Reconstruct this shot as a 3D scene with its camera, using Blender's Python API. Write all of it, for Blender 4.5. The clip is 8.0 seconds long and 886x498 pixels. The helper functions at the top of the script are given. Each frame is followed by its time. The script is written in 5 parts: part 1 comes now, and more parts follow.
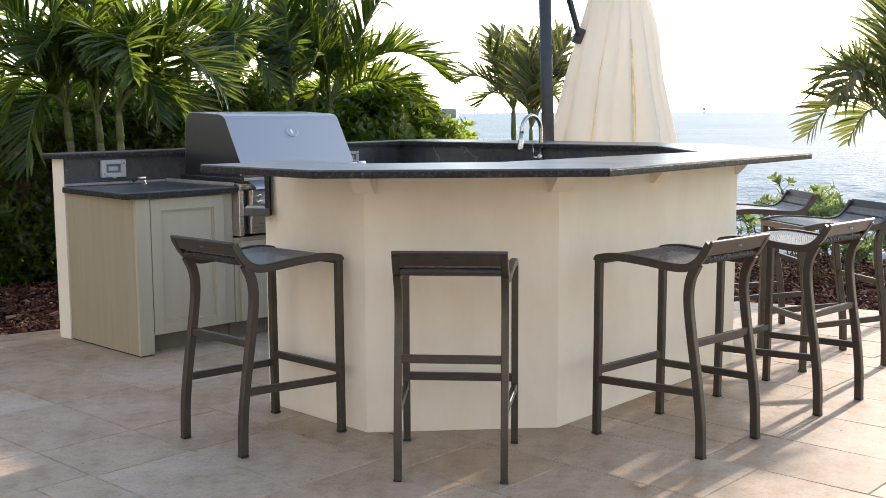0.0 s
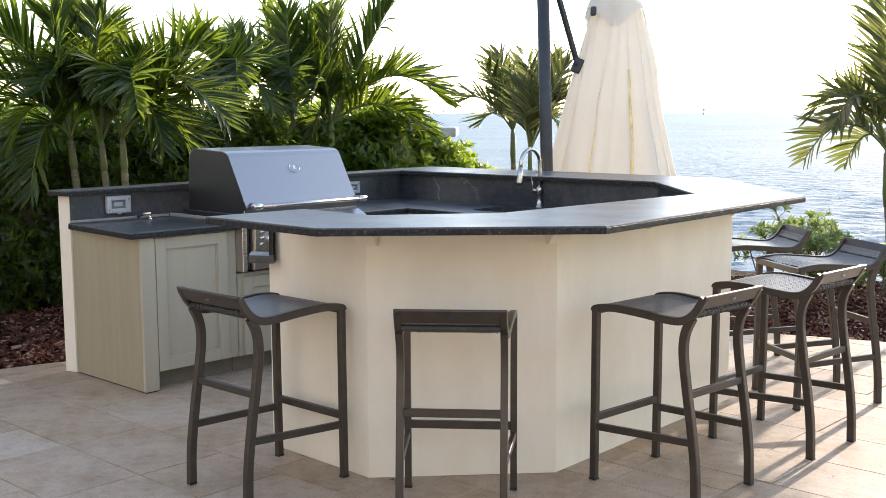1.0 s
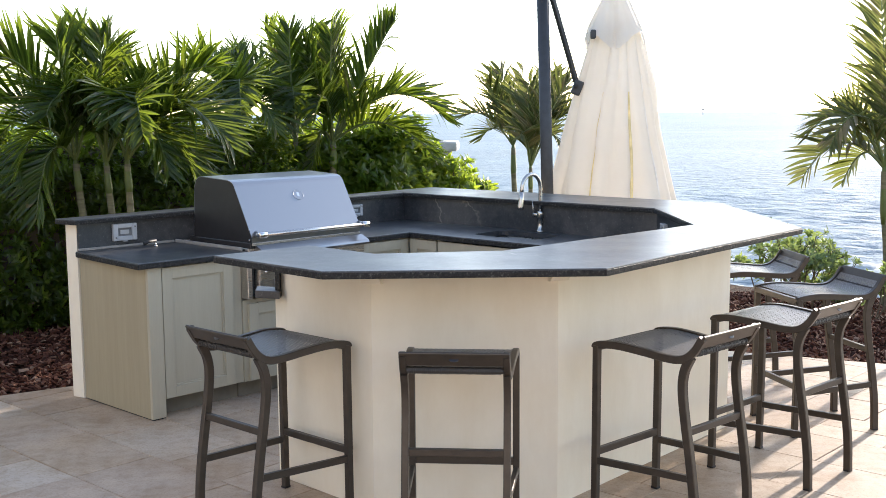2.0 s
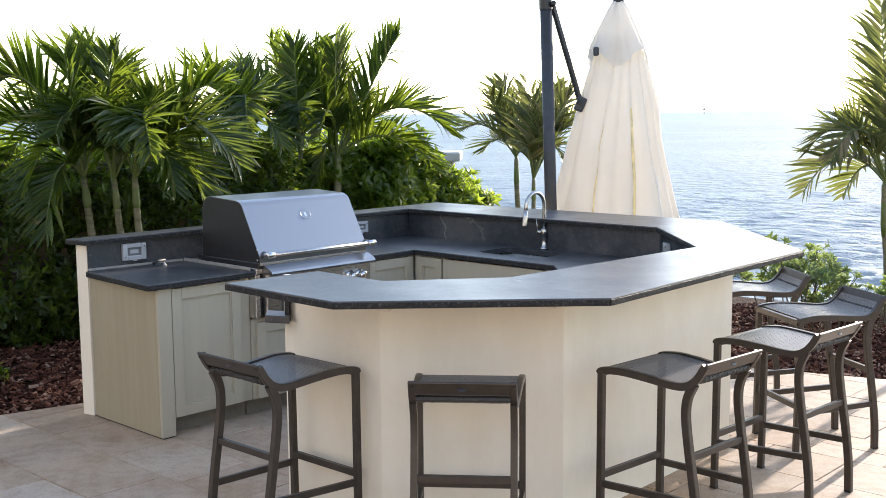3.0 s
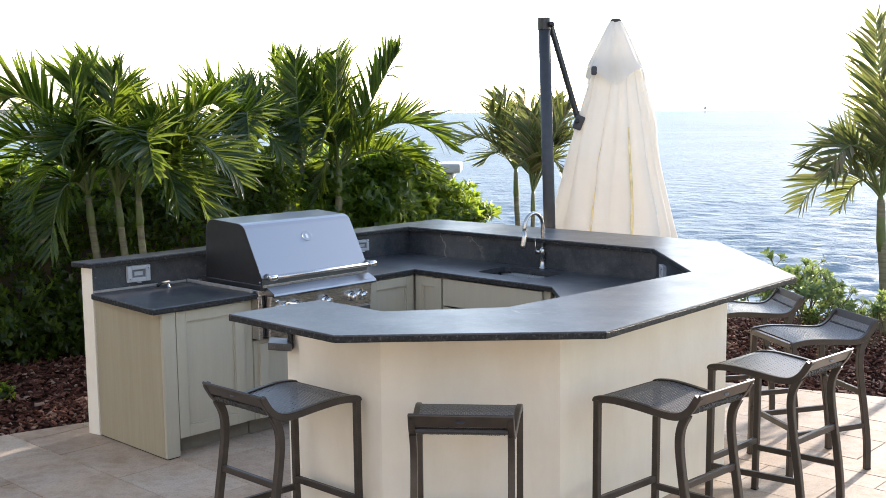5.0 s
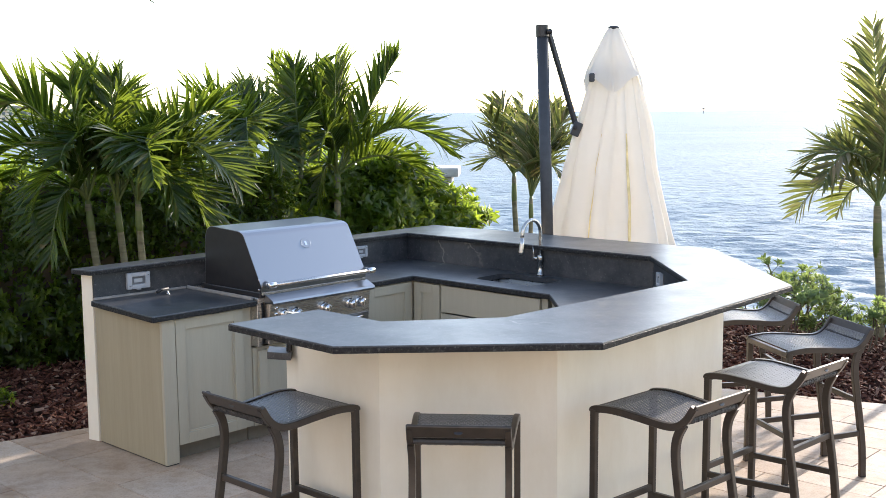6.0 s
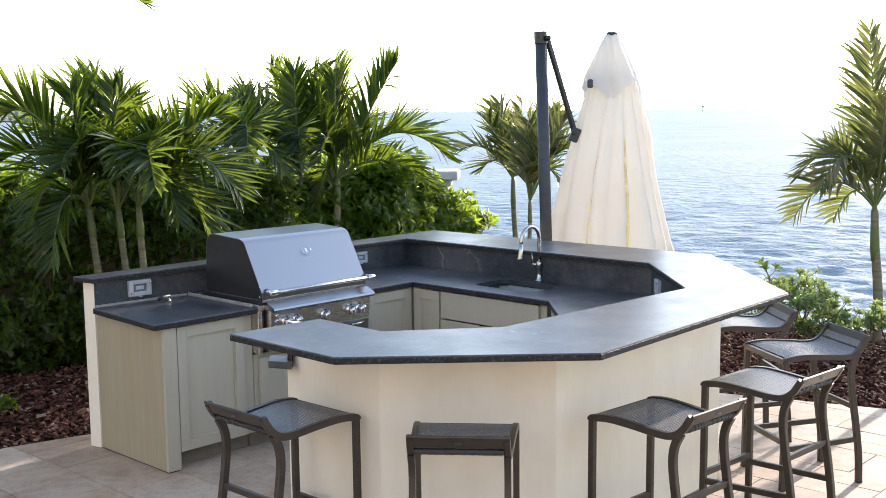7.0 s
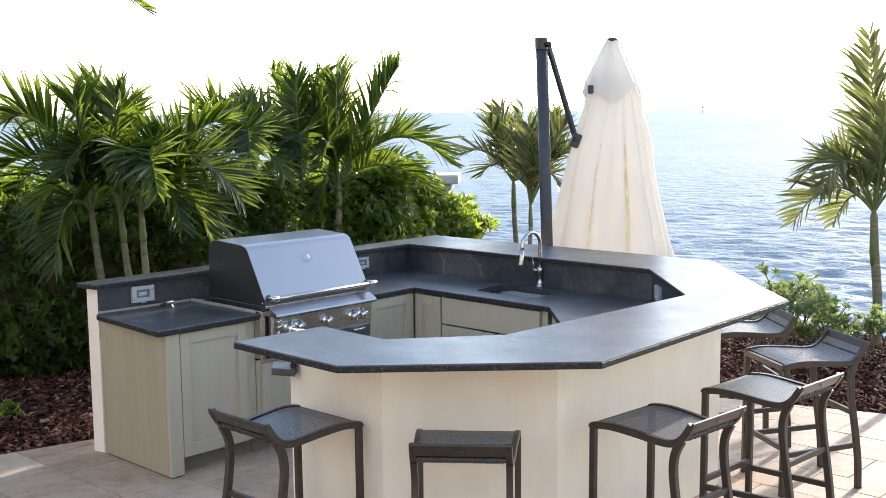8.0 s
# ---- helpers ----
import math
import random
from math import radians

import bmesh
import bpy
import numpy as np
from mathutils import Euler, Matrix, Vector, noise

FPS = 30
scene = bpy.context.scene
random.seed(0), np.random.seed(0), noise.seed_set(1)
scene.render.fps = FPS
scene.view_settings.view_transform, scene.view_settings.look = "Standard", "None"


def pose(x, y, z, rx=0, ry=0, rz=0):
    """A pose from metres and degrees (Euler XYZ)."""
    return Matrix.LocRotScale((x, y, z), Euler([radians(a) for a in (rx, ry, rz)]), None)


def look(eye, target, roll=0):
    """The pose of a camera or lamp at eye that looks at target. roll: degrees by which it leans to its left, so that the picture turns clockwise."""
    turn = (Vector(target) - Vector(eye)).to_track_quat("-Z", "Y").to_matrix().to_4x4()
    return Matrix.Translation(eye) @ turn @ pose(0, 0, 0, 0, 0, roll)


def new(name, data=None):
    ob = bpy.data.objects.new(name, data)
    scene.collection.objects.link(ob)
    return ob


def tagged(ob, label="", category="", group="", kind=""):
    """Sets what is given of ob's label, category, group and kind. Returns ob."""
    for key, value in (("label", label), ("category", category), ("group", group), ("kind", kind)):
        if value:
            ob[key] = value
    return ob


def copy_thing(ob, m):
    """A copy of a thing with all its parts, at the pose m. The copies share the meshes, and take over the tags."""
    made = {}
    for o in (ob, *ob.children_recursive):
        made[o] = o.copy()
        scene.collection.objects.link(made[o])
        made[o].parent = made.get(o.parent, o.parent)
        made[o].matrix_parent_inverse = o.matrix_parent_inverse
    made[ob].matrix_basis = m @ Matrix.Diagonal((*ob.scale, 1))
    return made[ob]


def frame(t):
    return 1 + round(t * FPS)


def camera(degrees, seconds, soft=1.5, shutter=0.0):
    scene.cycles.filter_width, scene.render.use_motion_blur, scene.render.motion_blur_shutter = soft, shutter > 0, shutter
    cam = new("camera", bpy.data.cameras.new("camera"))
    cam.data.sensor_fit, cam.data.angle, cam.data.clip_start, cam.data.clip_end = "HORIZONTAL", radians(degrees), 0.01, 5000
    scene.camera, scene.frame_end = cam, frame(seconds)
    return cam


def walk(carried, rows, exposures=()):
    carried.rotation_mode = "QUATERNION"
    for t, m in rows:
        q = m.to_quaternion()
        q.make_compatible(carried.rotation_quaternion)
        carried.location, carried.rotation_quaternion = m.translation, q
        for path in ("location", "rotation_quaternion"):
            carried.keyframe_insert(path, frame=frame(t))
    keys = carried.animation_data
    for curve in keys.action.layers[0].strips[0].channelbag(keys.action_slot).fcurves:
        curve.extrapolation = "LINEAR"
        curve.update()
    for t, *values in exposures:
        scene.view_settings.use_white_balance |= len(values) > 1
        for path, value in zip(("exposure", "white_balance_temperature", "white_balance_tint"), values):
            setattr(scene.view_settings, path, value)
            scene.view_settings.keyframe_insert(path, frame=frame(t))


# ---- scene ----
cam = camera(44.0, 8.0, soft=0.8)
PATH = [
    (0, (0.227, 0.364, 1.263), (0.103, 2.345, 1.016), -0.3),
    (0.5, (0.224, 0.323, 1.372), (0.101, 2.305, 1.127), -0.3),
    (1, (0.228, 0.295, 1.471), (0.105, 2.276, 1.225), -0.3),
    (1.5, (0.227, 0.263, 1.558), (0.105, 2.244, 1.312), -0.4),
    (3, (0.199, 0.163, 1.757), (0.074, 2.144, 1.511), -0.5),
    (3.5, (0.202, 0.126, 1.804), (0.074, 2.107, 1.559), -0.6),
    (4, (0.204, 0.098, 1.845), (0.077, 2.079, 1.6), -0.5),
    (4.5, (0.209, 0.089, 1.876), (0.081, 2.07, 1.629), -0.6),
    (6, (0.217, 0.053, 1.954), (0.093, 2.034, 1.706), -0.5),
    (6.5, (0.217, 0.032, 1.978), (0.093, 2.013, 1.73), -0.5),
    (7, (0.22, 0.014, 2.009), (0.097, 1.995, 1.759), -0.6),
    (7.5, (0.218, -0.002, 2.029), (0.095, 1.978, 1.779), -0.5),
    (8, (0.213, -0.017, 2.048), (0.09, 1.964, 1.799), -0.6),
]
walk(cam, [(t, look(eye, target, roll)) for t, eye, target, roll in PATH],
     exposures=((0.0, 1.63, 7050, 14), (1.5, 1.79, 6850, 14), (4.0, 1.75, 6700, 14), (8.0, 1.83, 6650, 14)))

# ---- light ----
SUN_AZ, SUN_EL = 55.0, 16.0          # towards the sun, degrees from +x to +y, and above the horizon
world = bpy.data.worlds.new("world")
scene.world = world
world.use_nodes = True
wn = world.node_tree
sky = wn.nodes.new("ShaderNodeTexSky")
sky.sky_type = "NISHITA"
sky.sun_disc = False
sky.sun_elevation = radians(SUN_EL)
sky.sun_rotation = radians(90.0 - SUN_AZ)
sky.air_density, sky.dust_density, sky.ozone_density = 1.0, 0.5, 2.0
wn.nodes["Background"].inputs["Strength"].default_value = 0.172
haze = wn.nodes.new("ShaderNodeHueSaturation")     # sea haze takes the colour out of the low sky
haze.inputs["Saturation"].default_value = 0.84
wn.links.new(sky.outputs[0], haze.inputs["Color"])
wn.links.new(haze.outputs[0], wn.nodes["Background"].inputs["Color"])
sun_data = bpy.data.lights.new("sun", "SUN")
sun_data.energy, sun_data.angle, sun_data.color = 2.7, radians(0.6), (1.0, 0.925, 0.83)
sun = new("sun", sun_data)
sd = Vector((math.cos(radians(SUN_EL)) * math.cos(radians(SUN_AZ)), math.cos(radians(SUN_EL)) * math.sin(radians(SUN_AZ)), math.sin(radians(SUN_EL))))
sun.matrix_world = look(sd * 50, (0, 0, 0))


# ---- materials ----
class Nodes:
    """Small helper around a node tree."""

    def __init__(self, name):
        self.mat = bpy.data.materials.new(name)
        self.mat.use_nodes = True
        self.t = self.mat.node_tree
        self.b = self.t.nodes["Principled BSDF"]
        self.co = self.t.nodes.new("ShaderNodeTexCoord").outputs["Object"]
        geo = self.t.nodes.new("ShaderNodeNewGeometry")
        self.pos, self.island = geo.outputs["Position"], geo.outputs["Random Per Island"]

    def node(self, kind, **ins):
        n = self.t.nodes.new(kind)
        for k, v in ins.items():
            self.set(n.inputs[k.replace("_", " ")], v)
        return n

    def set(self, sock, v):
        if isinstance(v, bpy.types.NodeSocket):
            self.t.links.new(v, sock)
        else:
            sock.default_value = v

    def noise(self, scale, detail=4.0, rough=0.6, vec=None, stretch=None):
        v = vec or self.pos
        if stretch:
            m = self.node("ShaderNodeMapping", Vector=v)
            m.inputs["Scale"].default_value = stretch
            v = m.outputs[0]
        return self.node("ShaderNodeTexNoise", Vector=v, Scale=scale, Detail=detail, Roughness=rough).outputs["Fac"]

    def ramp(self, fac, stops):
        n = self.node("ShaderNodeValToRGB", Fac=fac)
        e = n.color_ramp.elements
        while len(e) < len(stops):
            e.new(0.5)
        for q, (p, c) in zip(e, stops):
            q.position, q.color = p, (c if len(c) == 4 else (*c, 1))
        return n.outputs[0]

    def mix(self, fac, a, b, mode="MIX"):
        n = self.t.nodes.new("ShaderNodeMix")
        n.data_type, n.blend_type = "RGBA", mode
        self.set(n.inputs[0], fac)
        for sock, v in ((n.inputs[6], a), (n.inputs[7], b)):
            self.set(sock, (*v, 1) if isinstance(v, tuple) and len(v) == 3 else v)
        return n.outputs[2]

    def maths(self, op, a, b=0.0):
        n = self.t.nodes.new("ShaderNodeMath")
        n.operation = op
        self.set(n.inputs[0], a)
        self.set(n.inputs[1], b)
        return n.outputs[0]

    def bump(self, height, strength=0.3, dist=0.01, normal=None):
        n = self.node("ShaderNodeBump", Height=height, Strength=strength, Distance=dist)
        if normal:
            self.set(n.inputs["Normal"], normal)
        self.set(self.b.inputs["Normal"], n.outputs[0])
        return n.outputs[0]

    def base(self, color, rough=0.5, metal=0.0):
        self.set(self.b.inputs["Base Color"], (*color, 1) if isinstance(color, tuple) and len(color) == 3 else color)
        self.set(self.b.inputs["Roughness"], rough)
        self.set(self.b.inputs["Metallic"], metal)
        return self


def stucco():
    n = Nodes("stucco")
    big = n.noise(1.3, 4, 0.6)
    fine = n.noise(240, 3, 0.6)
    c = n.ramp(big, [(0.3, (0.785, 0.702, 0.566)), (0.7, (0.86, 0.785, 0.648))])
    stain = n.ramp(n.noise(4.5, 5, 0.7, stretch=(1, 1, 0.35)), [(0.25, (0.93, 0.91, 0.87)), (0.6, (1, 1, 1))])
    n.base(n.mix(1.0, c, stain, "MULTIPLY"), 0.85)
    n.bump(n.maths("ADD", n.maths("MULTIPLY", fine, 0.4), n.noise(34, 3, 0.5)), 0.16, 0.004)
    return n.mat


def granite():
    n = Nodes("leathered_black_granite")
    fine = n.noise(420, 2, 0.7)
    mid = n.noise(26, 6, 0.75)
    # Darkest tone is tinted blue for the sky that the stone reflects.
    c = n.ramp(mid, [(0.32, (0.017, 0.020, 0.024)), (0.55, (0.034, 0.036, 0.040)), (0.80, (0.068, 0.067, 0.066))])
    speck = n.ramp(fine, [(0.66, (0, 0, 0)), (0.80, (0.05, 0.047, 0.042))])
    vein = n.ramp(n.noise(1.35, 6, 0.58), [(0.488, (0, 0, 0)), (0.5, (0.20, 0.18, 0.150)), (0.512, (0, 0, 0))])
    gate = n.ramp(n.noise(1.9, 2, 0.5), [(0.62, (0, 0, 0)), (0.72, (1, 1, 1))])
    cloud = n.ramp(n.noise(3.1, 5, 0.65), [(0.45, (0, 0, 0)), (0.75, (0.055, 0.049, 0.042))])
    # one pale crack-like patch of veins in the splash near the corner
    far = n.node("ShaderNodeVectorMath", Vector=n.pos)
    far.operation = "DISTANCE"
    far.inputs[1].default_value = (-0.20, 7.87, 0.95)
    patch = n.ramp(far.outputs["Value"], [(0.16, (1, 1, 1)), (0.34, (0, 0, 0))])
    crack = n.ramp(n.noise(2.3, 5, 0.5), [(0.486, (0.030, 0.026, 0.021)), (0.5, (0.20, 0.175, 0.14)), (0.514, (0.030, 0.026, 0.021))])
    c = n.mix(1.0, c, n.mix(1.0, crack, patch, "MULTIPLY"), "ADD")
    c = n.mix(1.0, c, speck, "ADD")
    fleck = n.ramp(n.noise(85, 3, 0.7), [(0.60, (0, 0, 0)), (0.72, (0.075, 0.074, 0.072))])
    c = n.mix(1.0, c, fleck, "ADD")
    c = n.mix(1.0, c, cloud, "ADD")
    c = n.mix(1.0, c, n.mix(1.0, vein, gate, "MULTIPLY"), "ADD")
    n.base(c, n.ramp(n.noise(4, 5, 0.6), [(0.3, (0.30, 0.30, 0.30)), (0.75, (0.40, 0.40, 0.40))]))
    n.b.inputs["Specular IOR Level"].default_value = 0.54
    n.bump(n.maths("ADD", n.noise(60, 4, 0.6), n.maths("MULTIPLY", n.noise(22, 3, 0.5), 0.8)), 0.12, 0.003)
    return n.mat


def granite_edge():
    n = Nodes("chiselled_black_granite_edge")
    # Flecked rough stone, also darkened for how little the upright sides reflect.
    c = n.ramp(n.noise(75, 5, 0.75), [(0.35, (0.006, 0.006, 0.007)), (0.56, (0.022, 0.021, 0.020)), (0.68, (0.10, 0.095, 0.085)), (0.80, (0.20, 0.19, 0.17))])
    n.base(c, 0.62)
    n.b.inputs["Specular IOR Level"].default_value = 0.3
    n.bump(n.noise(140, 4, 0.7), 0.5, 0.004)
    return n.mat


def painted_wood(name, a, b, along):
    n = Nodes(name)
    grain = n.noise(9, 7, 0.65, vec=n.co, stretch=along)
    fine = n.noise(60, 4, 0.6, vec=n.co, stretch=along)
    c = n.ramp(grain, [(0.3, a), (0.72, b)])
    c = n.mix(0.3, c, n.ramp(fine, [(0.35, a), (0.65, b)]))
    n.base(c, 0.55)
    n.bump(fine, 0.12, 0.002)
    return n.mat


def metal(name, col, rough, streak=None, var=0.22):
    n = Nodes(name)
    r = n.noise(35, 4, 0.6, vec=n.co, stretch=streak or (1, 1, 1))
    n.base(col, n.ramp(r, [(0.3, (rough * (1 - var),) * 3), (0.7, (rough * (1 + var),) * 3)]), 1.0)
    return n.mat


def powder_coat(name, col, rough=0.42, metallic=0.35):
    n = Nodes(name)
    v = n.noise(18, 5, 0.65)
    c = n.ramp(v, [(0.3, tuple(x * 0.82 for x in col)), (0.75, tuple(x * 1.2 for x in col))])
    n.base(c, rough, metallic)
    n.bump(n.noise(500, 2, 0.5), 0.05, 0.001)
    return n.mat


def travertine():
    n = Nodes("travertine_paver")
    rnd = n.node("ShaderNodeObjectInfo").outputs["Random"]
    tile = n.ramp(n.maths("FRACT", n.maths("ADD", rnd, n.maths("MULTIPLY", n.island, 0.999))),
                  [(0.0, (0.39, 0.305, 0.235)), (0.3, (0.455, 0.37, 0.295)), (0.6, (0.42, 0.335, 0.255)), (0.85, (0.49, 0.415, 0.34)), (1.0, (0.40, 0.30, 0.21))])
    cloud = n.ramp(n.noise(3.2, 7, 0.68), [(0.27, (0.70, 0.58, 0.47)), (0.40, (0.90, 0.86, 0.81)), (0.52, (1, 0.99, 0.98)), (0.75, (1.14, 1.12, 1.10))])
    mottle = n.ramp(n.noise(13, 6, 0.7), [(0.32, (0.82, 0.77, 0.71)), (0.52, (1, 1, 1)), (0.75, (1.09, 1.08, 1.07))])
    warm = n.ramp(n.noise(1.1, 5, 0.6), [(0.35, (1.0, 0.99, 0.98)), (0.68, (0.98, 0.86, 0.72))])
    pits = n.ramp(n.noise(46, 6, 0.75, stretch=(1, 2.4, 1)), [(0.29, (0.45, 0.36, 0.28)), (0.38, (1, 1, 1))])
    c = n.mix(1.0, tile, cloud, "MULTIPLY")
    c = n.mix(1.0, c, warm, "MULTIPLY")
    grain = n.ramp(n.noise(85, 4, 0.72), [(0.34, (0.80, 0.75, 0.69)), (0.48, (1, 1, 1)), (0.72, (1.05, 1.05, 1.04))])
    c = n.mix(1.0, c, mottle, "MULTIPLY")
    c = n.mix(1.0, c, grain, "MULTIPLY")
    c = n.mix(1.0, c, pits, "MULTIPLY")
    n.base(c, n.ramp(n.noise(8, 5, 0.6), [(0.3, (0.48,) * 3), (0.7, (0.68,) * 3)]))
    n.bump(n.mix(0.5, n.noise(22, 5, 0.6), pits), 0.25, 0.004)
    return n.mat


def grout():
    n = Nodes("sanded_grout")
    fill = n.ramp(n.noise(4.5, 5, 0.65), [(0.42, (0.060, 0.048, 0.037)), (0.52, (0.20, 0.16, 0.125)), (0.62, (0.34, 0.28, 0.22))])
    n.base(fill, 0.9)
    n.bump(n.noise(160, 3, 0.6), 0.4, 0.003)
    return n.mat


def canvas():
    n = Nodes("cream_canvas")
    v = n.noise(2.5, 4, 0.6)
    c = n.ramp(v, [(0.3, (0.76, 0.72, 0.66)), (0.7, (0.82, 0.79, 0.74))])
    n.base(c, 0.9)
    n.bump(n.noise(700, 2, 0.5), 0.08, 0.001)
    out = n.t.nodes["Material Output"]
    tr = n.node("ShaderNodeBsdfTranslucent", Color=n.mix(0.5, c, (0.84, 0.79, 0.66)))
    mx = n.node("ShaderNodeMixShader", Fac=0.45)
    n.t.links.new(n.b.outputs[0], mx.inputs[1])
    n.t.links.new(tr.outputs[0], mx.inputs[2])
    n.t.links.new(mx.outputs[0], out.inputs[0])
    return n.mat


def leaf(name, stops, through_col, fac=0.35, rough=0.42, gloss=0.5):
    n = Nodes(name)
    c = n.ramp(n.maths("FRACT", n.maths("ADD", n.island, n.maths("MULTIPLY", n.noise(1.5, 3, 0.6), 0.5))), stops)
    c = n.mix(0.35, c, n.ramp(n.noise(40, 4, 0.6), [(0.3, stops[0][1]), (0.7, stops[-2][1])]))
    n.base(c, rough)
    n.b.inputs["Specular IOR Level"].default_value = gloss
    out = n.t.nodes["Material Output"]
    tr = n.node("ShaderNodeBsdfTranslucent", Color=(*through_col, 1))
    mx = n.node("ShaderNodeMixShader", Fac=fac)
    n.t.links.new(n.b.outputs[0], mx.inputs[1])
    n.t.links.new(tr.outputs[0], mx.inputs[2])
    n.t.links.new(mx.outputs[0], out.inputs[0])
    return n.mat


def bark(name, a, b):
    n = Nodes(name)
    rings = n.noise(14, 4, 0.6, stretch=(0.4, 0.4, 3.0))
    n.base(n.ramp(rings, [(0.3, a), (0.7, b)]), 0.8)
    n.bump(rings, 0.5, 0.01)
    return n.mat


def soil():
    n = Nodes("dark_mulch_soil")
    c = n.ramp(n.noise(22, 7, 0.75), [(0.3, (0.012, 0.007, 0.005)), (0.6, (0.06, 0.03, 0.02)), (0.8, (0.13, 0.07, 0.045))])
    n.base(c, 0.95)
    n.b.inputs["Specular IOR Level"].default_value = 0.1
    n.bump(n.noise(35, 7, 0.8), 0.9, 0.04)
    return n.mat


def mulch():
    n = Nodes("bark_mulch_chip")
    c = n.ramp(n.island, [(0.0, (0.028, 0.011, 0.008)), (0.5, (0.088, 0.034, 0.023)), (0.86, (0.165, 0.076, 0.050)), (1.0, (0.32, 0.21, 0.15))])
    n.base(c, 0.9)
    n.b.inputs["Specular IOR Level"].default_value = 0.12
    n.bump(n.noise(120, 4, 0.7), 0.4, 0.004)
    return n.mat


def sea():
    n = Nodes("sea_water")
    w1 = n.noise(1.5, 4, 0.55, stretch=(0.78, 1.0, 1.0))
    w2 = n.noise(3.6, 5, 0.6, stretch=(0.8, 1.0, 1.0))
    w3 = n.noise(0.07, 4, 0.6, stretch=(0.5, 1.0, 1.0))
    c = n.ramp(w3, [(0.3, (0.200, 0.246, 0.270)), (0.7, (0.255, 0.306, 0.330))])
    n.base(c, 0.40)
    n.b.inputs["IOR"].default_value = 1.33
    n.b.inputs["Specular IOR Level"].default_value = 0.04
    h = n.maths("ADD", n.maths("MULTIPLY", w1, 1.0), n.maths("MULTIPLY", w2, 0.35))
    n.bump(h, 1.0, 0.21)
    return n.mat


def plain(name, col, rough=0.5, metallic=0.0, var=0.12, scale=12):
    n = Nodes(name)
    c = n.ramp(n.noise(scale, 4, 0.6), [(0.3, tuple(x * (1 - var) for x in col)), (0.7, tuple(min(1, x * (1 + var)) for x in col))])
    n.base(c, rough, metallic)
    return n.mat


STUCCO, GRANITE, TRAVERTINE, CANVAS = stucco(), granite(), travertine(), canvas()
GRANITE_EDGE = granite_edge()
DOORS = painted_wood("greige_cabinet_paint", (0.400, 0.356, 0.264), (0.440, 0.398, 0.296), (3, 3, 0.25))
ENDWOOD = painted_wood("pale_oak_veneer", (0.318, 0.266, 0.172), (0.384, 0.326, 0.216), (2.4, 2.4, 0.10))
TOEKICK = plain("toe_kick_paint", (0.19, 0.175, 0.14), 0.6)
# Brushed stainless steel, darkened, with the sky's blue reflection put into its colour.
STEEL = metal("sky_tinted_steel", (0.255, 0.267, 0.282), 0.30, (0.3, 14, 14), 0.06)
# Same steel for the front parts, warmed for the floor they reflect.
PANELSTEEL = metal("stainless_panel_steel", (0.58, 0.55, 0.52), 0.28, (0.3, 14, 14), 0.10)
CHROME = metal("polished_steel", (0.66, 0.65, 0.64), 0.12)
NICKEL = metal("brushed_nickel", (0.47, 0.45, 0.42), 0.24)
BLACKSTEEL = powder_coat("black_enamel_steel", (0.022, 0.020, 0.020), 0.30, 0.2)
BRONZE = powder_coat("bronze_powder_coat", (0.064, 0.051, 0.040), 0.38, 0.40)
CHARCOAL = powder_coat("charcoal_powder_coat", (0.040, 0.042, 0.046), 0.5, 0.2)
SEAM = plain("yellowed_seam_canvas", (0.74, 0.60, 0.31), 0.9, 0.0, 0.25, 9)
PIPING = plain("white_canvas_piping", (0.84, 0.82, 0.77), 0.9)
CORD = plain("dark_brown_woven_cord", (0.185, 0.178, 0.172), 0.34, 0.0, 0.35, 90)
OUTLET = plain("light_grey_plastic_box", (0.40, 0.405, 0.41), 0.45)
# Black for dark parts, and for strips that stand in for gap shade.
DARK = plain("black_parts_and_gap_shade", (0.015, 0.015, 0.015), 0.6)
SINKSTEEL = metal("sink_steel", (0.25, 0.23, 0.20), 0.30)
RECESS = plain("outlet_recess", (0.16, 0.165, 0.17), 0.5)
WOUND = plain("dark_wound_cord", (0.045, 0.040, 0.036), 0.6, 0.0, 0.35, 90)
GROUT = grout()
SOIL, MULCH, SEA = soil(), mulch(), sea()
PALM = leaf("palm_leaflet", [(0.0, (0.004, 0.013, 0.004)), (0.5, (0.009, 0.025, 0.006)), (0.92, (0.024, 0.050, 0.012)), (1.0, (0.20, 0.13, 0.06))], (0.42, 0.56, 0.05), 0.23, 0.34, 0.25)
PALM_WORN = leaf("worn_palm_leaflet", [(0.0, (0.012, 0.026, 0.008)), (0.50, (0.028, 0.050, 0.016)), (0.72, (0.11, 0.085, 0.042)), (1.0, (0.28, 0.195, 0.115))], (0.40, 0.45, 0.10), 0.21, 0.42, 0.25)
HEDGE = leaf("hedge_leaf", [(0.0, (0.005, 0.013, 0.004)), (0.6, (0.012, 0.029, 0.007)), (1.0, (0.034, 0.060, 0.013))], (0.46, 0.62, 0.05), 0.38, 0.32, 0.32)
# Brighter copy of the hedge leaf: sunlight is put into the colour.
SUNLIT_LEAF = leaf("sunlit_hedge_leaf", [(0.0, (0.012, 0.032, 0.008)), (0.5, (0.032, 0.075, 0.015)), (1.0, (0.10, 0.155, 0.032))], (0.52, 0.67, 0.06), 0.45, 0.27, 0.6)
SHRUB = leaf("shrub_leaf", [(0.0, (0.040, 0.080, 0.032)), (0.6, (0.085, 0.140, 0.052)), (1.0, (0.20, 0.205, 0.080))], (0.38, 0.48, 0.13), 0.42, 0.34)
